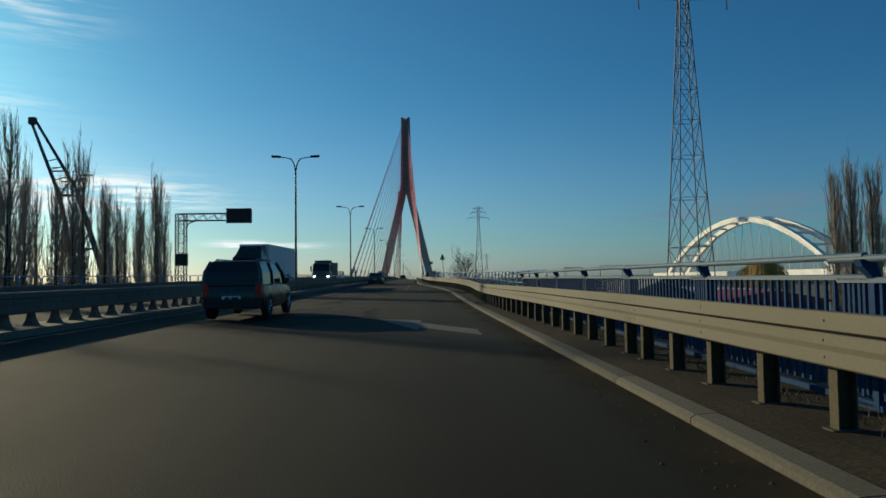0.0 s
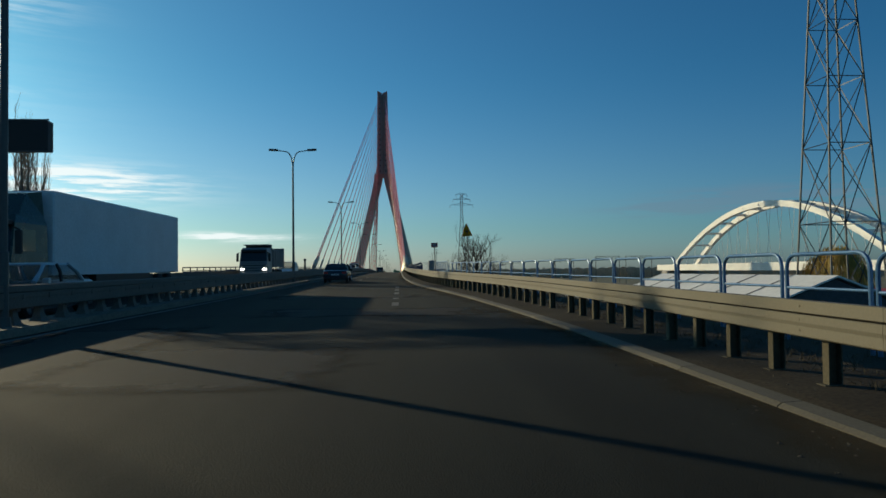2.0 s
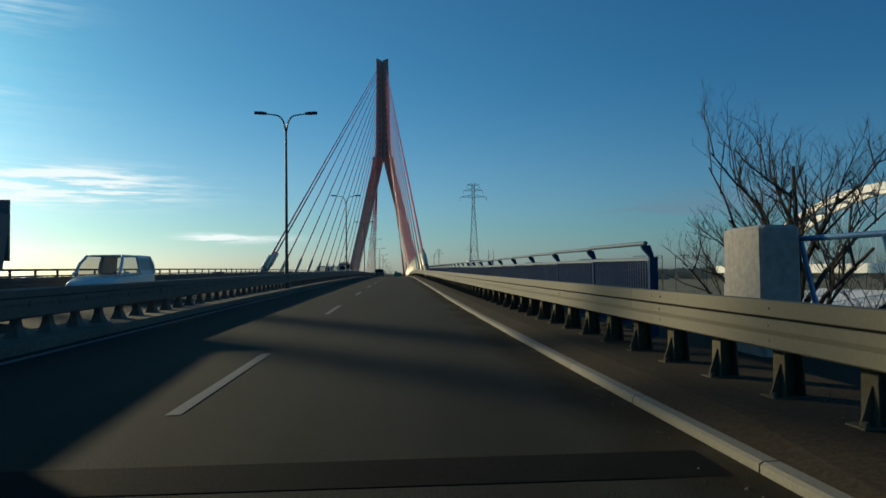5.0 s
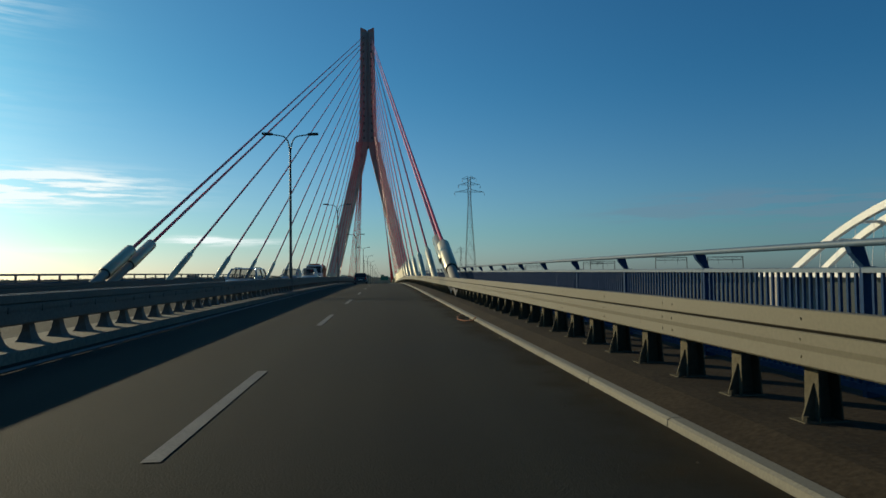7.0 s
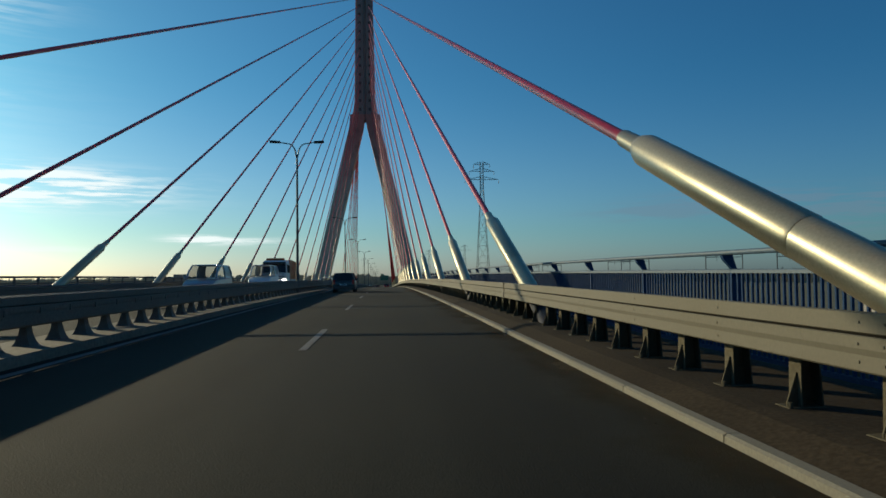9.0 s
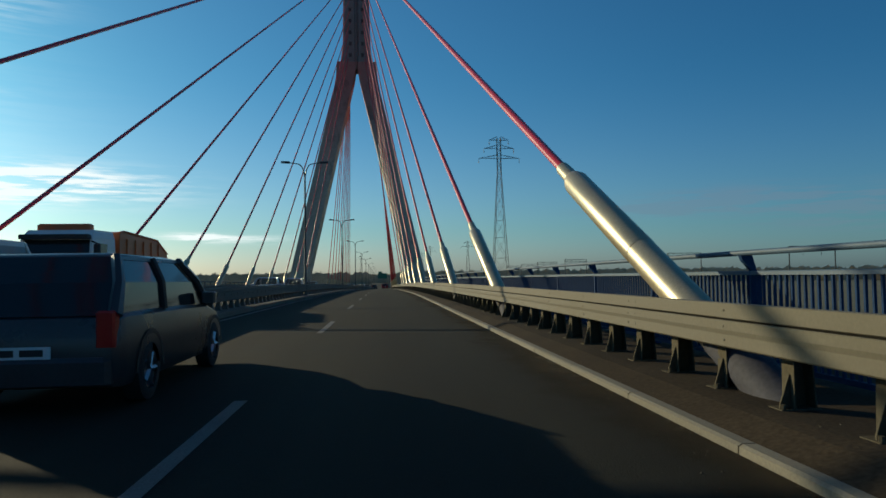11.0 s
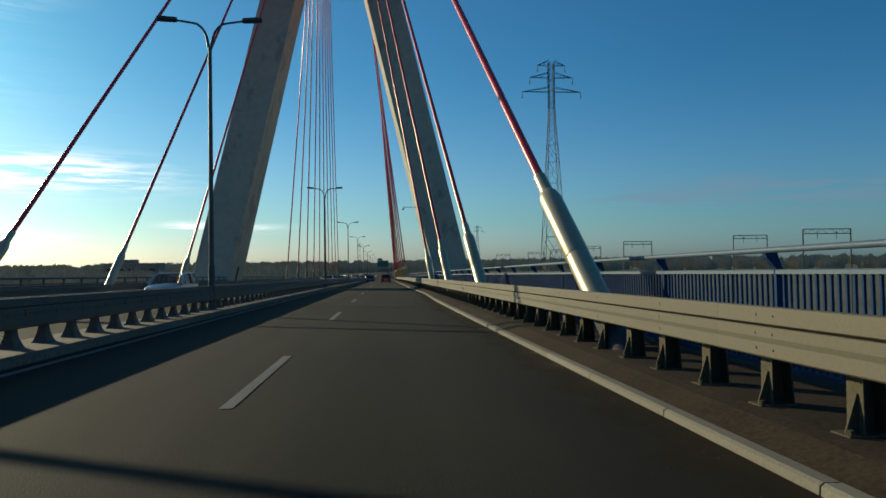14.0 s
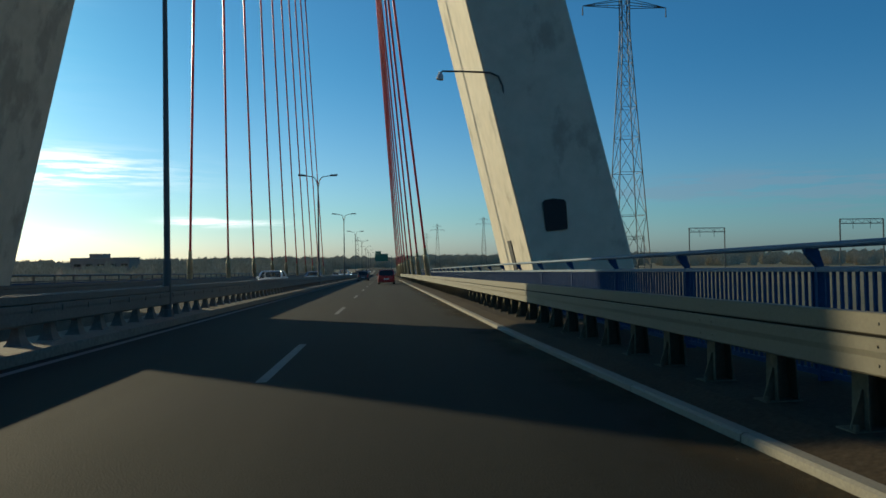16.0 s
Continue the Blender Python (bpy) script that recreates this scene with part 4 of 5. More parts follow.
tagged(part("road_grit", g, M_LITTER, None, "brown grit and dead leaves along the kerb"), category="debris", kind="stuff")

# sprung iron band that lies in the gutter by a gap in the kerb
band = tagged(part("iron_band", Geo().tube([(7.50, -213.5, rz(-213) + 0.13), (7.43, -213.4, rz(-213) + 0.05), (7.27, -213.2, rz(-213) + 0.025), (7.16, -212.6, rz(-212) + 0.025), (7.24, -211.9, rz(-212) + 0.04), (7.36, -211.5, rz(-212) + 0.09), (7.43, -211.4, rz(-212) + 0.06)], 0.016, 6), M_RUST, None, "bent rusty iron band lying in the gutter", True), category="scrap iron")

# far woods, with the haze of distance mixed into their colour
g = Geo()
rnd = random.Random(11)


def clump(x, y, z, r, h, n=44):
    """A bare tree far off: a sheaf of slender upright twigs under a domed top."""
    for k in range(n):
        a, q = rnd.uniform(0, 6.283), math.sqrt(rnd.random())
        px, py = x + math.cos(a) * q * r, y + math.sin(a) * q * r
        top = z + h * (1 - 0.5 * q * q) * rnd.uniform(0.75, 1.05)
        w = r * rnd.uniform(0.05, 0.12)
        lx = math.cos(a) * q * r * 0.3
        g.add([(px - w, py, z), (px + w, py, z), (px + w + lx, py, z + (top - z) * 0.9), (px + lx, py, top), (px - w + lx, py, z + (top - z) * 0.85)], [(0, 1, 2, 3, 4)])


for i in range(5200):
    a = rnd.uniform(-math.pi, math.pi)
    r = rnd.choice((rnd.uniform(330, 700), rnd.uniform(600, 1500), rnd.uniform(1200, 2400)))
    x, y = r * math.sin(a), r * math.cos(a)
    if abs(x) < 45 + max(0, -y) * 0.25 or (-190 < y + 0.15 * x < -40) or y < -500:
        continue
    if x > 0 and r < 620:
        continue
    s = 1 + r / 2200
    clump(x, y, GZ, rnd.uniform(3, 6) * s, rnd.uniform(7.5, 11.0) * s, 36)
for i in range(900):
    x, y = rnd.uniform(-260, -26), rnd.uniform(60, 420)
    clump(x, y, GZ, rnd.uniform(2.0, 4.0), rnd.uniform(6, 10.5))
for i in range(260):
    x, y = rnd.uniform(16, 60), rnd.uniform(150, 420)
    clump(x, y, GZ, rnd.uniform(1.5, 3.5), rnd.uniform(3.5, 7.5))
for i in range(420):
    x, y = rnd.uniform(-75, 95), rnd.uniform(640, 980)
    clump(x, y, GZ, rnd.uniform(3, 6), rnd.uniform(8, 12.5))
tagged(part("far_woods", g, M_WOODS, None, "brown leafless woods along the horizon, paled with painted haze"), category="woods", kind="stuff")


# ---- bare trees ----
def branch(g, p, d, length, r, depth, rnd, up=0.0, sides=4):
    """A tapered limb that forks into thinner ones."""
    p, d = Vector(p), Vector(d).normalized()
    q = p + d * length * 0.5 + Vector((rnd.uniform(-1, 1), rnd.uniform(-1, 1), 0)) * length * 0.05
    e = p + d * length + Vector((rnd.uniform(-1, 1), rnd.uniform(-1, 1), rnd.uniform(0, 1))) * length * 0.08
    g.tube([p, q, e], [r, r * 0.72, r * 0.42], sides if depth > 1 else 3, caps=False)
    if depth <= 0:
        return
    for k in range(rnd.choice((2, 3, 3))):
        t = rnd.uniform(0.35, 1.0)
        s = p.lerp(e, t)
        nd = (d + Vector((rnd.uniform(-1, 1), rnd.uniform(-1, 1), rnd.uniform(-0.25, 0.7) + up))).normalized()
        branch(g, s, nd, length * rnd.uniform(0.5, 0.78), r * 0.5, depth - 1, rnd, up, sides)


def poplar(seed, height, at=None):
    rnd = random.Random(seed)
    ob = thing("poplar_tree", "tall narrow leafless poplar on the river bank", "tree", "row of poplars", at=at)
    part("trunk", Geo().tube([(0, 0, -0.3), (0.15, 0.1, height * 0.4), (0, 0, height * 0.97)], [height * 0.016, height * 0.011, 0.03], 6), M_BARKD, ob)
    g = Geo()
    for k in range(78):
        z = height * (0.06 + 0.80 * (k / 78) ** 1.1)
        a = rnd.uniform(0, 6.283)
        ln = height * rnd.uniform(0.16, 0.34) * (1.1 - 0.55 * z / height)
        spread = rnd.uniform(0.10, 0.24)
        d = Vector((math.cos(a) * spread, math.sin(a) * spread, 1)).normalized()
        b = Vector((0, 0, z))
        m = b + d * ln * 0.4 + Vector((math.cos(a), math.sin(a), 0)) * ln * 0.07
        e = b + d * ln
        g.tube([b, m, e], [0.07, 0.05, 0.015], 3, caps=False)
        for j in range(14):
            s = m.lerp(e, rnd.uniform(-0.3, 1))
            a2 = rnd.uniform(0, 6.283)
            sp = rnd.uniform(0.12, 0.42)
            t = s + Vector((math.cos(a2) * sp, math.sin(a2) * sp, 1)) * rnd.uniform(0.7, 2.0)
            g.tube([s, t], [0.022, 0.008], 3, caps=False)
    part("crown", g, M_BARK, ob)
    return ob


pops = [poplar(s, h) for s, h in ((1, 30.0), (2, 30.0), (3, 30.0))]
rnd = random.Random(3)
# distance along the bank and height
ROW = ((-281, 26), (-275, 33), (-271.5, 27.5), (-266, 25), (-262, 23.5), (-259.5, 31), (-256.5, 32.6), (-254, 28), (-251, 25.5), (-247, 26), (-243, 25), (-240, 28), (-236, 31.7), (-233, 31), (-230.5, 28), (-287, 29), (-294, 31), (-301, 27))
spots = [(-38 + rnd.uniform(-1.2, 1.2), y, h) for y, h in ROW] + [(-50 + rnd.uniform(-4, 4), -296 + 6 * k, rnd.uniform(22, 28)) for k in range(12)]
spots += [(-44 + rnd.uniform(-1.5, 1.5), -291 + 7 * k, rnd.uniform(23, 28)) for k in range(10)]
spots += [(65, -262, 27.5), (66.6, -263, 28), (68.2, -261, 28.5), (69.8, -262.5, 28), (71.5, -261, 28), (67.5, -258, 27), (74, -262, 27)]
for i, (x, y, h) in enumerate(spots):
    m = pose(x, y, GZ, 0, 0, rnd.uniform(0, 360)) @ Matrix.Diagonal((h / 30 * 0.95, h / 30 * 0.95, h / 30, 1))
    if i < 3:
        pops[i].matrix_basis = m
    else:
        c = copy_thing(pops[i % 3], m)
        c.matrix_basis = m

rnd = random.Random(21)
bush = thing("bare_tree", "spreading leafless tree beside the bridge abutment", "tree", at=pose(14.9, -251, GZ))
part("trunk", Geo().tube([(0, 0, -0.4), (0.15, 0, 6.0), (0.0, 0.05, 9.4), (0.1, 0, 13.2)], [0.26, 0.2, 0.16, 0.1], 7), M_BARKD, bush)
g = Geo()
for k in range(21):
    a = k * 2.4 + rnd.uniform(-0.3, 0.3)
    sp = 1.25 - 0.05 * k
    branch(g, (0.08, 0.0, 10.3 + 0.15 * k), (math.cos(a) * sp, math.sin(a) * sp, 0.8), rnd.uniform(1.9, 2.5), 0.075, 5, rnd, 0.1)
part("crown", g, M_BARKD, bush)

will = thing("willow_tree", "golden yellow willow beyond the river bank", "tree", at=pose(84, -205, GZ))
part("trunk", Geo().tube([(0, 0, -0.3), (0.3, 0, 4), (0.2, 0.2, 8)], [0.6, 0.45, 0.25], 7), M_BARKD, will)
g = Geo()
rnd = random.Random(8)
for k in range(1500):
    a, e = rnd.uniform(0, 6.283), rnd.uniform(0.05, 1.45)
    rr = 5.6 * rnd.uniform(0.45, 1.0) ** 0.5
    p = Vector((math.cos(a) * math.cos(e) * rr * 1.1, math.sin(a) * math.cos(e) * rr * 1.1, 9.5 + math.sin(e) * rr * 1.25))
    g.tube([p, p + Vector((math.cos(a) * 0.5, math.sin(a) * 0.5, -rnd.uniform(1.2, 3.2)))], [0.05, 0.03], 3, caps=False)
part("crown", g, M_WILLOW, will)


# ---- power line towers ----
def lattice(g, corners, zs, half, r):
    """Four legs, rings and crossed braces; half(z) gives the half width."""
    lv = [[Vector((sx * half(z), sy * half(z), z)) for sx, sy in ((-1, -1), (1, -1), (1, 1), (-1, 1))] for z in zs]
    for i in range(len(zs) - 1):
        for k in range(4):
            j = (k + 1) % 4
            g.tube([lv[i][k], lv[i + 1][k]], r, 4, caps=False)
            g.tube([lv[i][k], lv[i + 1][j]], r * 0.55, 3, caps=False)
            g.tube([lv[i][j], lv[i + 1][k]], r * 0.55, 3, caps=False)
            g.tube([lv[i + 1][k], lv[i + 1][j]], r * 0.55, 3, caps=False)


def tower(x, y, height, base, waist, arms, label):
    ob = thing("power_pylon", label, "power pylon", "power pylons", at=pose(x, y, GZ))
    body = Geo()
    half = lambda z: max(0.35, base + (waist - base) * min(1, z / (height * 0.8)))
    zs = [0]
    while zs[-1] < height - 1:
        zs.append(min(height, zs[-1] + max(2.6, half(zs[-1]) * 3.1)))
    lattice(body, 4, zs, half, 0.085)
    part("lattice_mast", body, M_LATT, ob)
    for z, w in arms:
        for s in (-1, 1):
            a = Geo()
            tip = (s * w, 0, z)
            for yy in (-half(z), half(z)):
                a.tube([(s * half(z), yy, z), tip], 0.07, 3).tube([(s * half(z), yy, z + 1.1), tip], 0.07, 3)
            for t in (0.35, 0.7):
                q = Vector((s * half(z), 0, z)).lerp(Vector(tip), t)
                a.tube([q, q + Vector((0, 0, 1.1 * (1 - t)))], 0.04, 3)
            arm = part("cross_arm", a, M_LATT, ob)
            part("insulator", Geo().tube([tip, (s * w, 0, z - 1.5)], [0.06, 0.12], 6), M_LATT, arm)
    return ob


tower(44.0, -264, 62, 2.85, 0.55, ((50, 6), (55, 4.5)), "tall steel lattice power pylon beside the bridge")
tower(43.9, 72, 58.5, 3.15, 0.62, ((51.1, 6.8), (54.4, 5.0), (57.2, 3.2)), "steel lattice power pylon with three cross arms")
for x, y, h in ((95, 560, 46), (60, 640, 44), (-30, 900, 40), (70, 960, 46)):
    tower(x, y, h, 2.6, 0.7, ((h - 6, 7.0), (h - 2, 4.0)), "distant steel power pylon on the horizon")


# ---- white arch bridge across the river ----
arch = thing("arch_bridge", "white steel tied arch railway bridge", "bridge", at=pose(2.5, -4, 0))
A0, A1 = -172.0, -44.0


def arch_z(t):
    return 2.5 + 20.0 * (1 - (2 * t - 1) ** 2)


ribs = []
for x0, lean in ((118.0, 1.6), (127.0, -1.6)):
    lp = []
    for k in range(41):
        t = k / 40
        y, z = A0 + (A1 - A0) * t, arch_z(t)
        xx = x0 + lean * (z - 2.5) / 20
        lp.append([(xx - 0.65, y, z - 0.9), (xx + 0.65, y, z - 0.9), (xx + 0.65, y, z + 0.9), (xx - 0.65, y, z + 0.9)])
    ribs.append(lp)
    rib = part("arch_rib", Geo().loft(lp), M_WHITE, arch)
    for k in range(2, 19):
        t = k / 20
        y, z = A0 + (A1 - A0) * t, arch_z(t)
        part("hanger", Geo().tube([(x0 + lean * (z - 2.5) / 20, y, z - 0.8), (x0, y, 4.0)], 0.06, 5), M_WHITE, rib)
for k in range(5, 36, 3):
    t = k / 40
    y, z = A0 + (A1 - A0) * t, arch_z(t)
    part("cross_brace", Geo().box(118.8, 126.2, y - 0.7, y + 0.7, z - 0.35, z + 0.35), M_WHITE, arch)
part("bridge_deck", Geo().box(116.5, 128.5, A0 - 30, A1 + 14, 1.6, 4.0), M_WHITE, arch)
for y in (A0 - 4, A1 + 4):
    part("pier", Geo().bevel_box(115.5, 129.5, y - 3, y + 3, GZ, 1.6, 0.4), M_DECK, arch)

# pale roofed sheds below the road
for i, (x0, x1, y0, y1, zr) in enumerate(((36, 66, -236, -174, 0.2), (70, 96, -192, -176, -1.0))):
    ob = thing("warehouse", "low warehouse with a pale sheet metal roof", "warehouse", "warehouses below the road")
    part("wall", Geo().box(x0, x1, y0, y1, GZ, zr - 4.2), M_WALL, ob)
    xm = x0 + 6
    ro = part("roof", Geo().loft([[(x0 - 0.4, y, zr - 4.4), (x1 + 0.4, y, zr - 0.4), (x1 + 0.4, y, zr), (x0 - 0.4, y, zr - 4.0)] for y in (y0 - 0.5, y1 + 0.5)]), M_ROOF, ob, "pale sloping sheet roof")
    for k in range(1, 8):
        yy = y0 + (y1 - y0) * k / 8
        part("roof_seam", Geo().loft([[(x0 - 0.4, y, zr - 3.98), (x1 + 0.4, y, zr + 0.02), (x1 + 0.4, y, zr + 0.1), (x0 - 0.4, y, zr - 3.9)] for y in (yy - 0.08, yy + 0.08)]), M_ROOF, ro)
    for k in range(6):
        yy = y0 + (y1 - y0) * (k + 0.5) / 6
        part("window", Geo().box(x0 - 0.04, x0 + 0.02, yy - 1.6, yy + 1.6, GZ + 2.0, GZ + 4.0), M_GLASS, ob)

# low shed with a red roof beyond the embankment
shed = thing("shed", "low dark shed with a red roof", "shed", at=pose(47, -262, GZ))
part("wall", Geo().box(0, 14, -4, 10, 0, 9.0), M_WALLD, shed)
part("roof", Geo().loft([[(-0.4, y, 9.0), (14.4, y, 9.0), (14.4, y, 9.3), (7, y, 10.6), (-0.4, y, 9.3)] for y in (-4.4, 10.4)]), M_SHED, shed, "red painted roof")

# gabled hall with a white roof close to the embankment
hall = thing("warehouse", "low hall with a white gabled sheet roof", "warehouse", "warehouses below the road")
HX0, HX1, HY0, HY1, HE, HR = 29.5, 42.5, -275.5, -246.0, -0.4, 2.1
part("wall", Geo().loft([[(HX0 + 0.3, y, GZ), (HX1 - 0.3, y, GZ), (HX1 - 0.3, y, HE - 0.1), ((HX0 + HX1) / 2, y, HR - 0.15), (HX0 + 0.3, y, HE - 0.1)] for y in (HY0 + 0.3, HY1 - 0.3)]), M_WALLD, hall)
for s in (-1, 1):
    e, m = (HX0 if s < 0 else HX1), (HX0 + HX1) / 2
    ro = part("roof_slope", Geo().loft([[(e, y, HE), (m, y, HR), (m, y, HR + 0.12), (e, y, HE + 0.12)] for y in (HY0, HY1)]), M_ROOF, hall, "white sheet roof slope")
    for k in range(1, 6):
        yy = HY0 + (HY1 - HY0) * k / 6
        part("roof_seam", Geo().loft([[(e, y, HE + 0.12), (m, y, HR + 0.12), (m, y, HR + 0.18), (e, y, HE + 0.18)] for y in (yy - 0.05, yy + 0.05)]), M_DECK, ro)

# long flat buildings on the far bank
for x0, x1, y0, y1, h in ((-187, -152, 400, 418, 13.2), (-330, -250, 240, 262, 10.0)):
    ob = thing("flat_building", "long flat roofed building beyond the trees", "building", "buildings on the far bank")
    part("wall", Geo().box(x0, x1, y0, y1, GZ, GZ + h), M_WALL, ob)
    part("roof", Geo().box(x0 - 0.4, x1 + 0.4, y0 - 0.4, y1 + 0.4, GZ + h, GZ + h + 0.5), M_DECK, ob)
    part("roof_house", Geo().box(x0 + 10, x0 + 18, y0 + 3, y1 - 3, GZ + h + 0.5, GZ + h + 3), M_WALL, ob)
    for k in range(int((x1 - x0) / 7)):
        for f in range(3):
            part("window", Geo().box(x0 + 2 + 7 * k, x0 + 6 + 7 * k, y0 - 0.05, y0 + 0.02, GZ + 1.4 + 3.4 * f, GZ + 3.0 + 3.4 * f), M_GLASS, ob)


# ---- railway wire portals ----
def portal(x, y, w, z, label="steel railway wire portal beyond the fence"):
    ob = thing("wire_portal", label, "railway portal", "railway wire portals")
    for xx in (x, x + w):
        part("mast", Geo().tube([(xx, y, GZ), (xx, y, z)], 0.16, 6), M_LATT, ob)
    b = Geo().tube([(x, y, z), (x + w, y, z)], 0.09, 4).tube([(x, y, z - 1.0), (x + w, y, z - 1.0)], 0.09, 4)
    for k in range(10):
        b.tube([(x + w * k / 10, y, z - 1.0 * (k % 2)), (x + w * (k + 1) / 10, y, z - 1.0 * ((k + 1) % 2))], 0.05, 3)
    part("cross_beam", b, M_LATT, ob)
    for k in (0.3, 0.7):
        part("dropper", Geo().tube([(x + w * k, y, z), (x + w * k, y, z - 2.2)], 0.06, 4), M_LATT, ob)


for x, y, w, z in ((82, 131, 9.3, 8.1), (108.5, 112, 10.5, 9.1), (84, 190, 10, 7.8), (96, 60, 11, 8.6), (88, 250, 10, 7.4), (105, 10, 12, 8.8), (92, 320, 10, 7), (86, 400, 10, 6.6), (110, -20, 12, 8.2)):
    portal(x, y, w, z)

# ---- derrick crane beyond the poplars ----
crane = thing("derrick_crane", "dark lattice derrick crane on the river bank", "crane", at=pose(-98, -150, GZ))
HEAD, JA, JB = Vector((-9.9, 0, 61.8)), Vector((-1.0, -1.5, 38.9)), Vector((2.7, 1.5, 40.6))
for a, b in ((Vector((-10.3, -0.3, 61.5)), JA), (Vector((-9.4, 0.3, 62.0)), JB)):
    part("boom", Geo().tube([a, a.lerp(b, 0.5), b], [0.38, 0.46, 0.55], 6), M_LATT, crane)
for t in (0.55, 0.66, 0.8, 0.93):
    part("cross_brace", Geo().tube([HEAD.lerp(JA, t), HEAD.lerp(JB, t)], 0.16, 5), M_LATT, crane)
part("cross_brace", Geo().tube([JA, HEAD.lerp(JB, 0.86), Vector((5.2, 1.5, 44.2))], 0.24, 5), M_LATT, crane)
part("tie_beam", Geo().tube([JA + Vector((-0.8, 0, 0)), JB + Vector((1.0, 0, -1.6))], 0.42, 6), M_LATT, crane)
part("leg", Geo().tube([JA, Vector((2.2, -1.5, 23)), Vector((6.6, -1.5, 0))], [0.62, 0.7, 0.8], 6), M_LATT, crane)
part("leg", Geo().tube([JB, Vector((8.2, 1.5, 23)), Vector((15.2, 1.5, 0))], [0.75, 0.8, 0.85], 6), M_LATT, crane)
part("leg_brace", Geo().tube([Vector((2.2, -1.5, 23)), Vector((8.2, 1.5, 23))], 0.3, 5), M_LATT, crane)
for x0, x1, z in ((-4.6, 0.4, 46.2), (2.6, 7.6, 44.9), (-1.0, 5.0, 43.0)):
    walkway = part("walkway", Geo().box(x0, x1, -0.8, 0.8, z, z + 0.22), M_LATT, crane)
    part("hand_rail", Geo().tube([(x0, -0.75, z), (x0, -0.75, z + 1.1), (x1, -0.75, z + 1.1), (x1, -0.75, z)], 0.09, 4), M_LATT, walkway)
part("boom_head", Geo().bevel_box(-11.0, -8.9, -0.8, 0.8, 61.0, 62.6, 0.2).tube([(-10.2, -0.9, 60.9), (-10.2, 0.9, 60.9)], 0.7, 10), M_LATT, crane)
part("machine_house", Geo().bevel_box(-6, 12, -4, 5, 0, 7, 0.4), M_WALL, crane)

# ---- overhead message board on the far verge ----
vm = thing("message_gantry", "lattice cantilever with a dark message board", "sign gantry", at=pose(-14.1, -288, rz(-288) - 0.95))
gm = Geo()
lattice(gm, 4, [0.0, 0.9, 1.8, 2.7, 3.6, 4.5, 5.4, 6.3, 7.2, 8.1], lambda z: 0.40, 0.05)
part("lattice_mast", gm, M_LATT, vm)
ga = Geo()
for zz, yy in ((7.5, -0.25), (8.15, -0.25), (7.5, 0.25), (8.15, 0.25)):
    ga.tube([(-0.3, yy, zz), (4.5, yy, zz)], 0.05, 4)
for k in range(9):
    xx = k * 0.5
    for yy in (-0.25, 0.25):
        ga.tube([(xx, yy, 7.5 if k % 2 else 8.15), (xx + 0.5, yy, 8.15 if k % 2 else 7.5)], 0.03, 3)
part("lattice_arm", ga, M_LATT, vm)
bd = part("message_board", Geo().bevel_box(4.3, 6.6, -0.35, 0.15, 7.25, 8.55, 0.04), M_TRIM, vm, "dark unlit message board")
part("board_frame", Geo().box(4.25, 6.65, -0.37, -0.33, 7.2, 7.26).box(4.25, 6.65, -0.37, -0.33, 8.54, 8.6), M_LATT, bd)
part("knee_brace", Geo().tube([(0.45, 0.0, 6.75), (0.7, 0.0, 7.25), (1.35, 0.0, 7.5)], 0.06, 6), M_LATT, vm)
part("control_box", Geo().bevel_box(-0.32, 0.78, -0.6, -0.3, 3.25, 4.4, 0.04), M_TRIM, vm, "dark control cabinet")

# ---- road signs ----
sg = thing("warning_sign", "yellow triangular warning sign with black star on a grey post", "road sign", at=pose(10.72, -285.7, rz(-285), 0, -3.5, 0) @ Matrix.Diagonal((0.70, 1, 0.985, 1)))
part("post", Geo().tube([(0, 0.03, -2.2), (0, 0.03, 3.2)], 0.038, 10), M_LAMP, sg, smooth=True)
plate = part("sign_plate", Geo().loft([[(-0.35, y, 2.66), (0.35, y, 2.66), (0.36, y, 2.69), (0.03, y, 3.27), (-0.03, y, 3.27), (-0.36, y, 2.69)] for y in (-0.02, 0.0)]), M_YEL, sg, "yellow triangular plate")
part("border", Geo().loft([[(a * 0.34, -0.024, 2.66 + b * 0.72) for a, b in ((-1, 0.05), (1, 0.05), (0, 0.82))], [(a * 0.315, -0.024, 2.675 + b * 0.69) for a, b in ((-1, 0.065), (1, 0.065), (0, 0.80))]], caps=False), M_INK, plate)
st = Geo()
for k in range(3):
    m = pose(0, -0.026, 2.88, 0, 60 * k + 30, 0) @ Matrix.Diagonal((0.8, 1, 0.8, 1))
    st.box(-0.016, 0.016, -0.003, 0.003, -0.17, 0.17, m)
    for e in (-1, 1):
        for a in (-40, 40):
            st.box(-0.011, 0.011, -0.003, 0.003, 0.0, 0.07, m @ pose(0, 0, e * 0.09, 0, a + (180 if e < 0 else 0), 0))
part("snow_star", st, M_INK, plate)


def text_part(name, words, size, mat, parent, at, label=""):
    cu = bpy.data.curves.new(name, "FONT")
    cu.body, cu.size, cu.align_x, cu.align_y, cu.extrude = words, size, "CENTER", "CENTER", 0.004
    tmp = bpy.data.objects.new(name, cu)
    me = bpy.data.meshes.new_from_object(tmp)
    bpy.data.objects.remove(tmp)
    me.materials.clear()
    me.materials.append(mat)
    ob = new(name, me)
    ob.parent = parent
    ob.matrix_basis = at
    return tagged(ob, label)


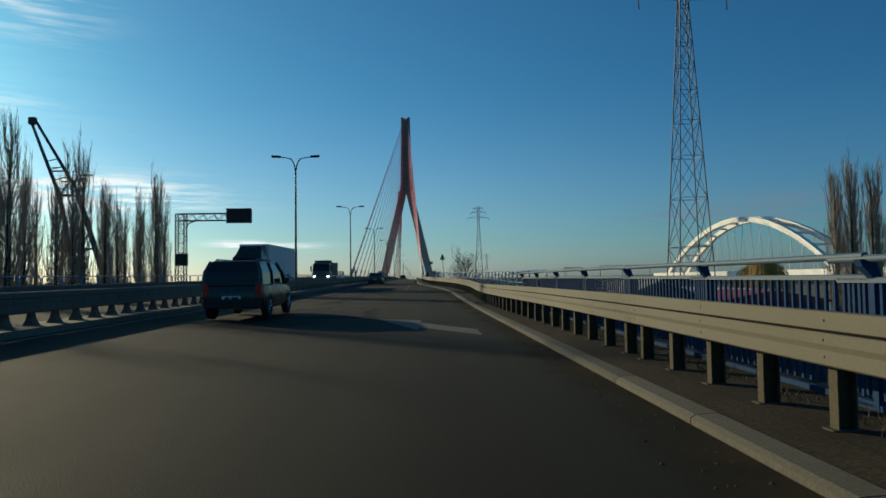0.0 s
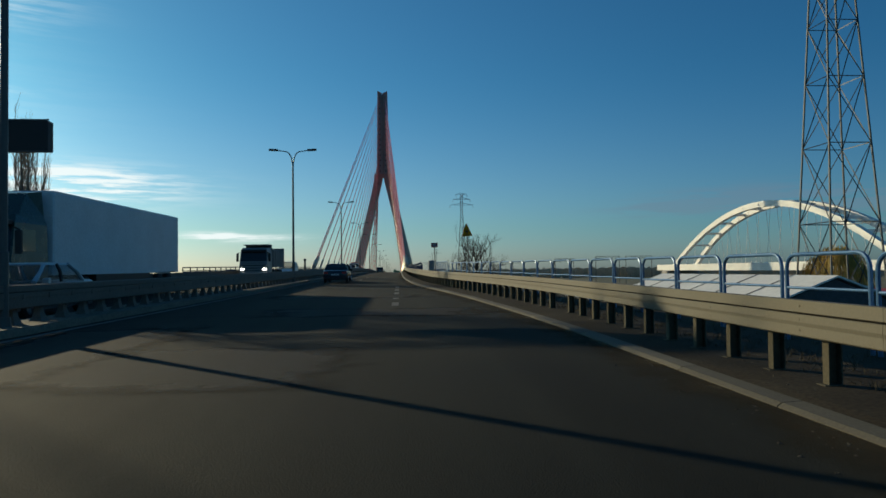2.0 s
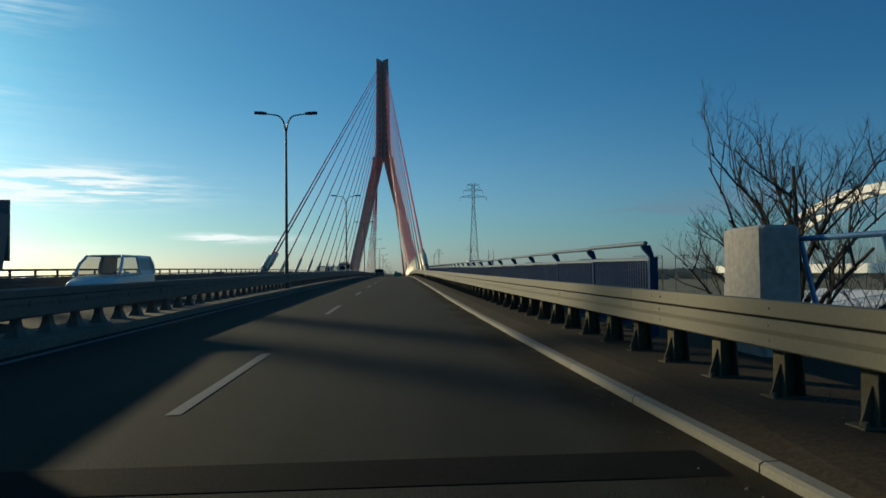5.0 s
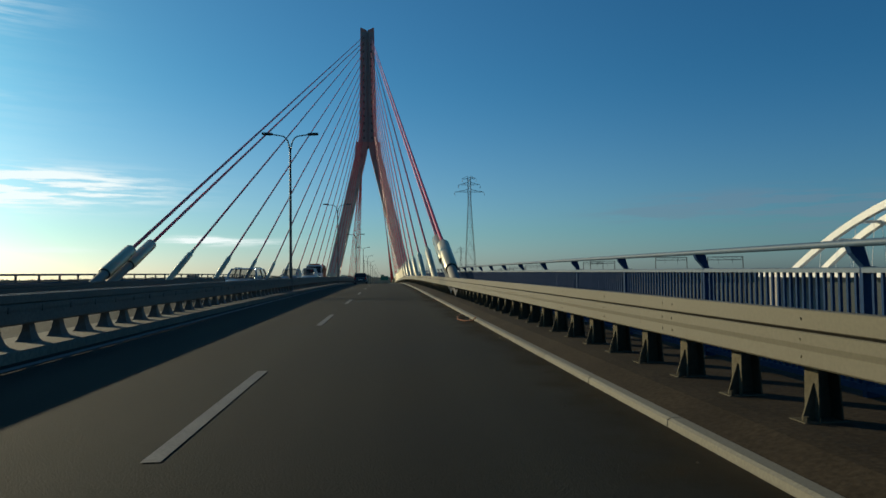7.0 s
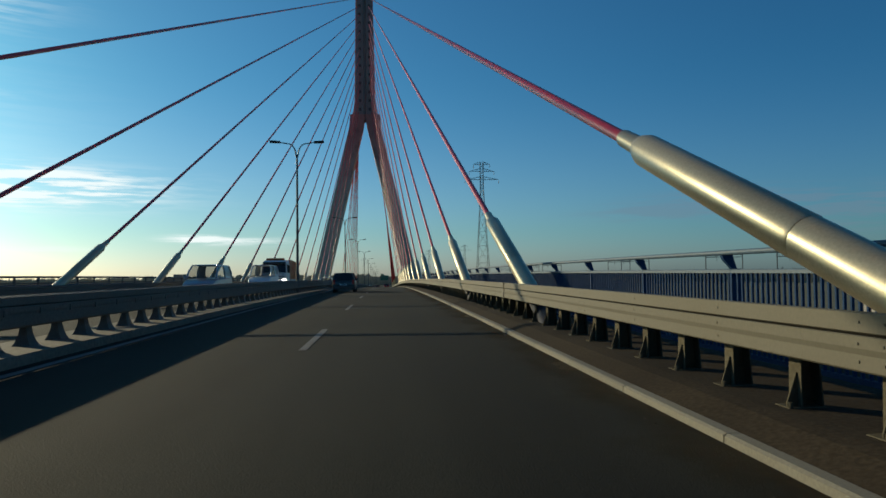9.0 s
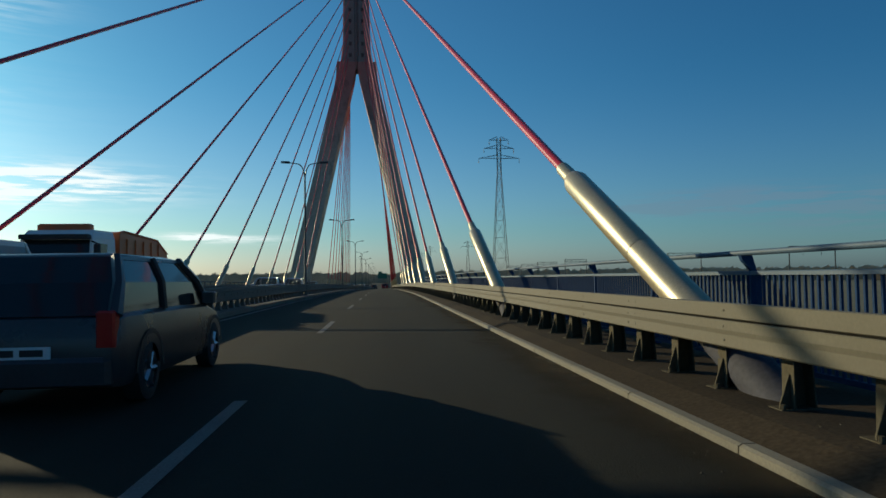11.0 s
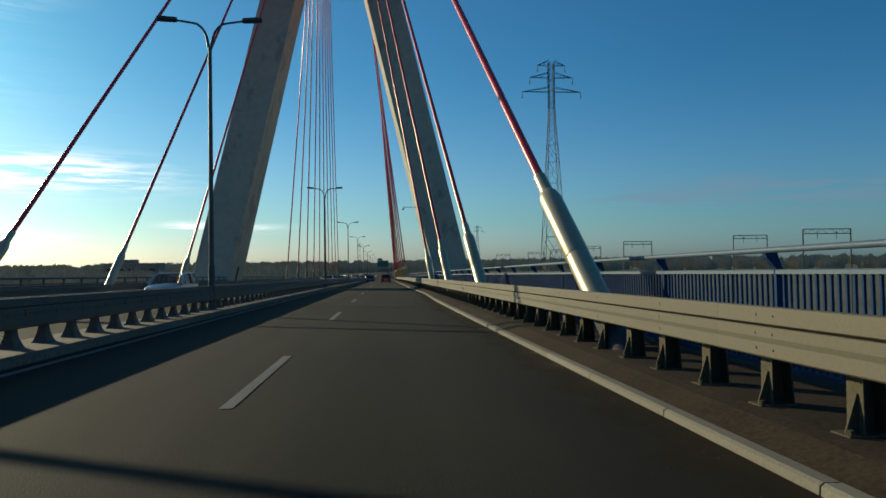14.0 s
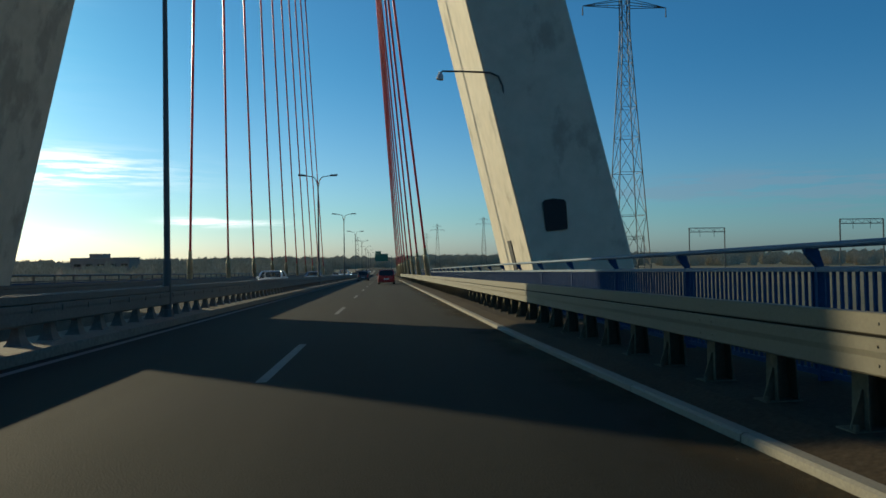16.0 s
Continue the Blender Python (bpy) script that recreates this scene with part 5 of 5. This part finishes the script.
rn = thing("route_sign", "dark red rectangular route number sign on a post", "road sign", at=pose(9.58, -275.7, rz(-275.7) - 0.10, 0, -1.5, 0) @ Matrix.Diagonal((0.86, 1, 1, 1)))
part("post", Geo().tube([(0, 0.03, -1.6), (0, 0.03, 2.5)], 0.035, 10), M_LAMP, rn, smooth=True)
pl = part("sign_plate", Geo().bevel_box(-0.235, 0.235, -0.02, 0.0, 2.46, 2.75, 0.008), M_SIGNRED, rn, "red plate")
text_part("number", "89", 0.27, M_SIGNW, pl, pose(0, -0.026, 2.60, 90, 0, 0), "white route number")

gs = thing("direction_sign", "dark green overhead direction sign far down the road", "road sign", at=pose(0, 236, rz(236)))
part("mast", Geo().tube([(8.6, 0, -0.5), (8.6, 0, 7.4)], 0.16, 8), M_LAMP, gs)
part("cross_beam", Geo().box(1.0, 8.7, -0.1, 0.1, 6.6, 6.9), M_LAMP, gs)
part("panel", Geo().bevel_box(2.0, 7.2, -0.22, -0.12, 5.4, 8.4, 0.02), M_SIGNG, gs)
part("top_panel", Geo().bevel_box(2.2, 4.4, -0.22, -0.12, 8.45, 9.4, 0.02), M_SIGNG, gs)


# ---- vehicles ----
def paint(name, c, rough=0.28, metal=0.3):
    m = material(name, c, rough, metal, vary=0.08, scale=2, grain=30, bump=0.0)
    return m


P_GREEN = paint("dark_green_paint", (0.0168, 0.042, 0.035))
P_BLACK = paint("black_blue_paint", (0.014, 0.0182, 0.028), 0.2)
P_RED = paint("red_paint", (0.308, 0.0168, 0.0196), 0.3)
P_WHITE = paint("white_paint", (0.7, 0.7, 0.679), 0.35, 0.0)
P_SILVER = paint("silver_paint", (0.378, 0.399, 0.42), 0.32, 0.5)
P_CAB = paint("dusty_grey_cab_paint", (0.168, 0.189, 0.189), 0.45, 0.1)
P_GREY = paint("dark_grey_paint", (0.056, 0.0588, 0.063), 0.3)
P_BLUE = paint("mid_blue_paint", (0.042, 0.098, 0.224), 0.3)
P_ORANGE = paint("orange_paint", (0.588, 0.119, 0.028), 0.4, 0.0)
P_BOX = material("grey_box_body", (0.616, 0.644, 0.658), 0.6, vary=0.1, scale=0.8, grain=12, bump=0.03)
P_DUMP = material("dusty_tipper_steel", (0.14, 0.154, 0.154), 0.6, 0.2, vary=0.25, scale=1, grain=12, bump=0.1)


def wheel(parent, x, y, r, w, s):
    """A wheel with its tyre and rim; s is the outer side."""
    wh = part("wheel", Geo().tube([(x - w * 0.3, y, r), (x + w * 0.3, y, r)], r * 0.5, 16), M_TRIM, parent)
    prof = ((-0.5, 0.86), (-0.42, 0.98), (0, 1.0), (0.42, 0.98), (0.5, 0.86), (0.5, 0.62), (-0.5, 0.62))
    lp = [[(x + u * w, y + math.cos(a) * r * q, r + math.sin(a) * r * q) for u, q in prof] for a in np.linspace(0, 2 * math.pi, 25)]
    part("tyre", Geo().loft(lp, caps=False), M_TYRE, wh, smooth=True)
    rim = Geo().tube([(x + s * w * 0.30, y, r), (x + s * w * 0.36, y, r)], r * 0.6, 18)
    for k in range(5):
        a = k * 1.2566
        rim.tube([(x + s * w * 0.38, y, r), (x + s * w * 0.42, y + math.cos(a) * r * 0.55, r + math.sin(a) * r * 0.55)], r * 0.09, 4)
    part("rim", rim, M_RIM, wh)


def car(label, mat, L, W, H, style, at, lit=False, clear=False):
    """style: sedan, hatch, suv or van. The car faces +y, its tail at y = 0."""
    ob = thing("car" if style != "van" else "van", label, "car" if style != "van" else "van", "traffic on the bridge", at=at)
    hw, belt = W / 2, H * (0.62 if style != "van" else 0.56)
    zb = 0.22 if style != "suv" else 0.30
    deck = {"sedan": 0.66, "hatch": 0.62, "suv": 0.60, "van": 0.60}[style] * H
    nose = {"sedan": 0.73, "hatch": 0.76, "suv": 0.73, "van": 0.80}[style]
    st = [(0.0, zb + 0.12, deck * 0.78, 0.90), (0.012, zb + 0.03, deck * 0.94, 0.95), (0.05, zb, deck, 0.985), (0.2, zb, deck * 1.0, 1.0), (0.5, zb, belt * 0.99, 1.0), (nose, zb, belt * 0.965, 0.99),
          (0.90, zb, belt * 0.86, 0.96), (0.975, zb + 0.02, belt * 0.74, 0.90), (1.0, zb + 0.1, belt * 0.6, 0.80)]
    lp = []
    for t, z0, z1, q in st:
        w = hw * q
        lp.append([(-w * 0.92, t * L, z0), (-w, t * L, z0 + 0.14), (-w * 1.0, t * L, z0 + (z1 - z0) * 0.62), (-w * 0.97, t * L, z1 - 0.05), (-w * 0.88, t * L, z1), (w * 0.88, t * L, z1), (w * 0.97, t * L, z1 - 0.05), (w, t * L, z0 + (z1 - z0) * 0.62), (w, t * L, z0 + 0.14), (w * 0.92, t * L, z0)])
    body = part("body", Geo().loft(lp), mat, ob, smooth=True)
    # glass house
    r0 = {"sedan": 0.30, "hatch": 0.11, "suv": 0.07, "van": 0.05}[style]
    b0 = {"sedan": 0.17, "hatch": 0.02, "suv": 0.015, "van": 0.01}[style]
    r1 = {"sedan": 0.58, "hatch": 0.58, "suv": 0.60, "van": 0.66}[style]
    zt = H - 0.04
    zl = deck - 0.03
    glass = Geo()
    q0, q1, wb, wt = b0 * L, nose * L + 0.06, hw * 0.90, hw * 0.74
    low = [(-wb, q0, zl), (wb, q0, zl), (wb, q1, zl - 0.03), (-wb, q1, zl - 0.03)]
    hi = [(-wt, r0 * L, zt), (wt, r0 * L, zt), (wt, r1 * L, zt), (-wt, r1 * L, zt)]
    zm = zl + (zt - zl) * 0.55
    midl = [tuple(Vector(a).lerp(Vector(b), 0.55) + Vector((sx * 0.05, sy * 0.05, 0))) for a, b, sx, sy in zip(low, hi, (-1, 1, 1, -1), (-1, -1, 1, 1))]
    glass.loft([low, midl, hi])
    part("window", glass, M_CLEAR if clear else M_GLASS, ob, "clear windows" if clear else "dark tinted windows")
    part("roof", Geo().loft([[(-wt - 0.02, r0 * L - 0.02, zt - 0.03), (wt + 0.02, r0 * L - 0.02, zt - 0.03), (wt + 0.02, r1 * L, zt - 0.03), (-wt - 0.02, r1 * L, zt - 0.03)],
                             [(-wt - 0.005, r0 * L + 0.01, zt + 0.01), (wt + 0.005, r0 * L + 0.01, zt + 0.01), (wt + 0.005, r1 * L - 0.05, zt + 0.01), (-wt - 0.005, r1 * L - 0.05, zt + 0.01)],
                             [(-wt + 0.10, r0 * L + 0.10, H), (wt - 0.10, r0 * L + 0.10, H), (wt - 0.10, r1 * L - 0.2, H), (-wt + 0.10, r1 * L - 0.2, H)]]), mat, ob, smooth=True)
    for s in (-1, 1):
        for (ya, yb) in ((q0, r0 * L), (q1, r1 * L)):
            sy = -0.05 if ya < L / 2 else 0.05
            part("pillar", Geo().tube([(s * wb, ya, zl), (s * (wb + 0.55 * (wt - wb) + 0.05), ya + 0.55 * (yb - ya) + sy, zm), (s * (wt + 0.005), yb, zt)], [0.07, 0.055, 0.05], 6), mat, ob, smooth=True)
        mid = (r0 + r1) / 2 * L
        part("pillar", Geo().tube([(s * (wb + 0.005), mid, zl), (s * (wb + 0.55 * (wt - wb) + 0.052), mid, zm), (s * (wt + 0.005), mid, zt)], 0.045, 5), M_TRIM if style != "van" else mat, ob)
        if style == "van":
            part("side_panel", Geo().loft([[(s * (wb + 0.015), q0, zl), (s * (wb + 0.015), mid, zl), (s * (wb - 0.05), mid, zl)], [(s * (wt + 0.015), r0 * L, zt), (s * (wt + 0.015), mid, zt), (s * (wt - 0.05), mid, zt)]]), mat, ob)
        part("mirror", Geo().bevel_box(s * hw * 1.06 - 0.09, s * hw * 1.06 + 0.09, nose * L - 0.35, nose * L - 0.22, belt - 0.02, belt + 0.13, 0.02), mat, ob)
        tl = part("tail_light", Geo().bevel_box(s * hw * 0.74 - 0.16, s * hw * 0.74 + 0.15, -0.012, 0.10, deck * 0.72, deck * 0.88, 0.02) if style in ("sedan",) else
                  Geo().bevel_box(s * hw * 0.82 - 0.07, s * hw * 0.82 + 0.10, -0.012, 0.12, deck * 0.66, deck * 1.02, 0.02), M_TAIL, ob, "red tail light")
        part("headlight", Geo().bevel_box(s * hw * 0.66 - 0.17, s * hw * 0.66 + 0.14, L * 0.962, L * 0.992, belt * 0.56, belt * 0.70, 0.02), M_LIT if lit else M_HEAD, ob, "clear headlight")
        for yy in (0.19 * L, 0.81 * L):
            wheel(ob, s * (hw - 0.10), yy, 0.31 if style != "suv" else 0.35, 0.2, s)
            part("wheel_arch", Geo().loft([[(s * (hw + 0.004), yy + math.cos(a) * q, 0.32 + math.sin(a) * q) for q in (0.35, 0.40)] for a in np.linspace(0, math.pi, 13)], closed=False, caps=False), M_TRIM, ob)
    part("rear_bumper", Geo().bevel_box(-hw * 0.9, hw * 0.9, -0.05, 0.12, zb + 0.06, zb + 0.30, 0.04), mat if style != "suv" else M_TRIM, ob)
    part("front_bumper", Geo().bevel_box(-hw * 0.82, hw * 0.82, L * 0.96, L + 0.04, zb + 0.02, zb + 0.26, 0.04), mat, ob)
    part("grille", Geo().box(-hw * 0.4, hw * 0.4, L * 0.985, L + 0.01, belt * 0.5, belt * 0.64), M_TRIM, ob)
    pz = deck * 0.62 if style != "sedan" else deck * 0.66
    np_ = part("number_plate", Geo().box(-0.26, 0.26, -0.022, -0.008, pz - 0.055, pz + 0.055), M_PLATE, ob, "white plate with dark bars")
    part("bars", Geo().box(-0.18, -0.05, -0.026, -0.022, pz - 0.03, pz + 0.03).box(0.0, 0.2, -0.026, -0.022, pz - 0.03, pz + 0.03), M_INK, np_)
    if style == "suv":
        for s in (-1, 1):
            part("roof_rail", Geo().tube([(s * wt * 0.86, r0 * L + 0.12, H - 0.02), (s * wt * 0.86, r0 * L + 0.25, H + 0.035), (s * wt * 0.86, r1 * L - 0.45, H + 0.035), (s * wt * 0.86, r1 * L - 0.3, H - 0.02)], 0.022, 6), M_LAMP, ob)
    return ob


def lorry(label, cab_mat, box_mat, at, length, kind):
    """A lorry that faces +y with its nose at y = 0 and its load behind."""
    ob = thing("lorry", label, "lorry", "traffic on the bridge", at=at)
    w = 1.25
    cab = part("cab", Geo().loft([[(-w, 0.0, 0.55), (w, 0.0, 0.55), (w, -2.15, 0.55), (-w, -2.15, 0.55)], [(-w, 0.03, 1.5), (w, 0.03, 1.5), (w, -2.15, 1.5), (-w, -2.15, 1.5)],
                                  [(-w * 0.99, -0.02, 1.75), (w * 0.99, -0.02, 1.75), (w * 0.99, -2.15, 1.75), (-w * 0.99, -2.15, 1.75)],
                                  [(-w * 0.94, -0.30, 2.75), (w * 0.94, -0.30, 2.75), (w * 0.96, -2.15, 2.75), (-w * 0.96, -2.15, 2.75)],
                                  [(-w * 0.86, -0.55, 3.02), (w * 0.86, -0.55, 3.02), (w * 0.9, -2.1, 3.05), (-w * 0.9, -2.1, 3.05)]]), cab_mat, ob)
    part("windscreen", Geo().loft([[(-w * 0.93, -0.012, 1.78), (w * 0.93, -0.012, 1.78), (w * 0.93, -0.06, 1.78), (-w * 0.93, -0.06, 1.78)], [(-w * 0.88, -0.272, 2.66), (w * 0.88, -0.272, 2.66), (w * 0.88, -0.33, 2.66), (-w * 0.88, -0.33, 2.66)]]), M_GLASS, cab)
    part("sun_visor", Geo().bevel_box(-w * 0.9, w * 0.9, -0.32, 0.02, 2.68, 2.84, 0.03), M_TRIM, cab)
    part("grille", Geo().box(-0.98, 0.98, 0.02, 0.055, 0.92, 1.66), M_TRIM, cab)
    for k in range(3):
        part("grille_bar", Geo().bevel_box(-0.96, 0.96, 0.04, 0.085, 0.97 + 0.24 * k, 1.13 + 0.24 * k, 0.015), cab_mat, cab)
    part("wiper", Geo().tube([(-0.7, 0.0, 1.8), (0.1, -0.1, 2.1)], 0.015, 4).tube([(0.1, 0.0, 1.8), (0.9, -0.1, 2.1)], 0.015, 4), M_TRIM, cab)
    part("bumper", Geo().bevel_box(-w, w, -0.3, 0.1, 0.35, 0.85, 0.06), cab_mat, ob)
    for s in (-1, 1):
        part("headlight", Geo().bevel_box(s * 0.98 - 0.17, s * 0.98 + 0.17, 0.07, 0.135, 0.98, 1.13, 0.03), M_LIT, ob, "lit headlight")
        part("side_window", Geo().box(s * w * 0.985 - 0.02, s * w * 0.985 + 0.02, -1.35, -0.45, 1.85, 2.55), M_GLASS, cab)
        mi = part("mirror", Geo().bevel_box(s * (w + 0.18) - 0.1, s * (w + 0.18) + 0.1, -0.12, 0.02, 1.75, 2.5, 0.03), M_TRIM, cab)
        part("mirror_arm", Geo().tube([(s * w * 0.95, -0.2, 2.6), (s * (w + 0.18), -0.06, 2.52)], 0.025, 5), M_TRIM, mi)
        ys = [-1.2, -length + 2.6, -length + 1.3] + ([-3.4] if kind != "box" else [-5.0, -length + 3.9])
        for yy in ys:
            wheel(ob, s * 1.08, yy, 0.5, 0.3, s)
        part("mudguard", Geo().box(s * 1.1 - 0.17, s * 1.1 + 0.17, -length + 0.5, -length + 3.3, 1.04, 1.09), M_TRIM, ob)
    part("chassis", Geo().box(-0.45, 0.45, -length + 0.2, -0.5, 0.6, 0.95), M_TRIM, ob)
    if kind == "box":
        part("wind_deflector", Geo().loft([[(-w * 0.85, -0.7, 3.03), (w * 0.85, -0.7, 3.03), (w * 0.9, -2.1, 3.05), (-w * 0.9, -2.1, 3.05)], [(-w * 0.7, -1.5, 3.8), (w * 0.7, -1.5, 3.8), (w * 0.85, -2.1, 3.9), (-w * 0.85, -2.1, 3.9)]]), cab_mat, cab)
        bx = part("box_body", Geo().bevel_box(-1.27, 1.27, -length, -2.5, 1.05, 4.0, 0.05), box_mat, ob, "plain pale box body")
        part("side_skirt", Geo().box(-1.24, 1.24, -length + 4, -5.8, 0.5, 1.05), M_TRIM, ob)
        part("rear_door", Geo().box(-1.2, 1.2, -length - 0.02, -length, 1.1, 3.95), box_mat, bx)
    elif kind == "skip":
        side = [(-2.5, 1.15), (-2.5, 3.05), (-2.9, 3.12), (-length + 1.5, 2.98), (-length + 0.2, 2.45), (-length, 1.9), (-length, 1.15)]
        bx = part("load_body", Geo().loft([[(x, y, z) for y, z in side] for x in (-1.24, 1.24)]), box_mat, ob, "orange steel load body with a sloping tail")
        for s in (-1, 1):
            part("top_edge", Geo().tube([(s * 1.24, y, z) for y, z in side[1:5]], 0.05, 6), box_mat, bx)
            part("lower_rail", Geo().box(s * 1.2 - 0.07, s * 1.2 + 0.07, -length + 0.1, -2.6, 0.98, 1.14), M_SIGNW, ob, "pale lower side rail")
            for k in range(5):
                y = -3.2 - k * (length - 4.6) / 4
                part("rib", Geo().box(s * 1.25 - 0.035, s * 1.25 + 0.035, y - 0.045, y + 0.045, 1.2, 2.85), box_mat, bx)
        part("light_bar", Geo().bevel_box(-0.9, 0.9, -1.1, -0.75, 3.04, 3.26, 0.05), box_mat, cab, "orange roof light bar")
    else:
        tb = Geo().loft([[(-1.25, -length + 0.1, 1.25), (1.25, -length + 0.1, 1.25), (1.25, -2.6, 1.25), (-1.25, -2.6, 1.25)], [(-1.25, -length - 0.25, 2.75), (1.25, -length - 0.25, 2.75), (1.25, -2.45, 3.0), (-1.25, -2.45, 3.0)]])
        bx = part("tipper_body", tb, box_mat, ob, "ribbed steel tipper body")
        for s in (-1, 1):
            for k in range(6):
                yy = -2.9 - k * (length - 3.4) / 5.5
                part("rib", Geo().box(s * 1.25 - 0.04, s * 1.25 + 0.04, yy - 0.06, yy + 0.06, 1.25, 2.8), box_mat, bx)
        part("headboard", Geo().box(-1.2, 1.2, -2.45, -2.3, 1.2, 3.35).box(-1.15, 1.15, -2.4, -1.2, 3.25, 3.35), box_mat, bx)
        part("tailgate", Geo().box(-1.22, 1.22, -length - 0.3, -length - 0.2, 1.5, 3.15), box_mat, bx)
    return ob


def ahead(x, y):
    return pose(x, y, rz(y + 2) + 0.012, rs(y + 2), 0, 0)


def oncoming(x, y):
    """A vehicle that comes towards the camera: y is the tail of a car or the nose of a lorry."""
    return pose(x, y, rz(y) + 0.012, -rs(y), 0, 180)


car("dark green estate-bodied off-road car in the inner lane", P_GREEN, 4.3, 1.76, 1.66, "suv", ahead(3.4, -332.8))
car("black saloon car with red tail lights in the inner lane", P_BLACK, 4.75, 1.8, 1.42, "sedan", ahead(2.6, -268.3))
car("dark hatchback car far ahead in the inner lane", P_GREY, 4.1, 1.72, 1.48, "hatch", ahead(2.05, -140.0))
car("red hatchback car ahead in the outer lane", P_RED, 4.0, 1.72, 1.50, "hatch", ahead(5.55, 36.5))
car("dark hatchback car far ahead in the inner lane", P_GREY, 4.1, 1.74, 1.46, "hatch", ahead(2.1, 74.0))
L_OUT, L_IN = -5.9, -2.75
lorry("dark cabbed lorry with a long pale box body", P_GREEN, P_BOX, oncoming(L_OUT, -296.0), 15.5, "box")
lorry("dusty grey tipper lorry with lit headlights", P_CAB, P_DUMP, oncoming(L_OUT, -256.0), 8.6, "tipper")
lorry("white cabbed lorry with an orange load body", P_WHITE, P_ORANGE, oncoming(L_OUT, -122.6), 8.2, "skip")
for lab, mt, L, W, H, sty, x, y, lit in (
        ("silver saloon car on the far carriageway", P_SILVER, 4.5, 1.76, 1.44, "sedan", L_IN, -301.0, False),
        ("white panel van on the far carriageway", P_WHITE, 4.6, 1.85, 1.85, "van", L_OUT, -240.0, False),
        ("dull silver estate car on the far carriageway", P_SILVER, 4.6, 1.78, 1.55, "suv", L_IN, -191.5, False),
        ("silver panel van on the far carriageway", P_SILVER, 5.0, 1.95, 2.0, "van", L_OUT, -150.0, False),
        ("white tall van on the far carriageway", P_WHITE, 5.4, 2.0, 2.4, "van", L_OUT, -131.0, False),
        ("silver saloon car on the far carriageway", P_SILVER, 4.5, 1.76, 1.44, "sedan", L_IN, -101.0, False),
        ("silver hatchback car on the far carriageway", P_SILVER, 4.2, 1.74, 1.5, "hatch", L_IN, -87.0, True),
        ("grey saloon car on the far carriageway", P_GREY, 4.5, 1.76, 1.44, "sedan", L_OUT, -66.0, False),
        ("silver hatchback car on the far carriageway", P_SILVER, 4.2, 1.74, 1.5, "hatch", L_OUT, -43.0, False),
        ("white saloon car with lit headlights on the far carriageway", P_WHITE, 4.5, 1.76, 1.44, "sedan", L_IN, 16.5, True),
        ("silver saloon car on the far carriageway", P_SILVER, 4.5, 1.76, 1.44, "sedan", L_IN, 46.0, True),
        ("dark hatchback car on the far carriageway", P_GREY, 4.2, 1.74, 1.5, "hatch", L_OUT, 72.0, True),
        ("white panel van on the far carriageway", P_WHITE, 4.8, 1.9, 1.95, "van", L_IN, 104.0, True),
        ("silver hatchback car on the far carriageway", P_SILVER, 4.2, 1.74, 1.5, "hatch", L_OUT, 128.0, True),
        ("grey saloon car on the far carriageway", P_GREY, 4.5, 1.76, 1.44, "sedan", L_IN, 160.0, True),
        ("white hatchback car on the far carriageway", P_WHITE, 4.2, 1.74, 1.5, "hatch", L_OUT, 190.0, True),
        ("silver saloon car on the far carriageway", P_SILVER, 4.5, 1.76, 1.44, "sedan", L_IN, 225.0, True),
        ("dark hatchback car on the far carriageway", P_GREY, 4.2, 1.74, 1.5, "hatch", L_OUT, 262.0, True),
        ("white panel van on the far carriageway", P_WHITE, 5.0, 1.95, 2.1, "van", L_IN, 290.0, True),
        ("dark blue saloon car on the far carriageway", P_BLUE, 4.5, 1.76, 1.44, "sedan", L_OUT, 330.0, True),
        ("silver hatchback car on the far carriageway", P_SILVER, 4.2, 1.74, 1.5, "hatch", L_IN, 355.0, True)):
    car(lab, mt, L, W, H, sty, oncoming(x, y + L), lit, True)
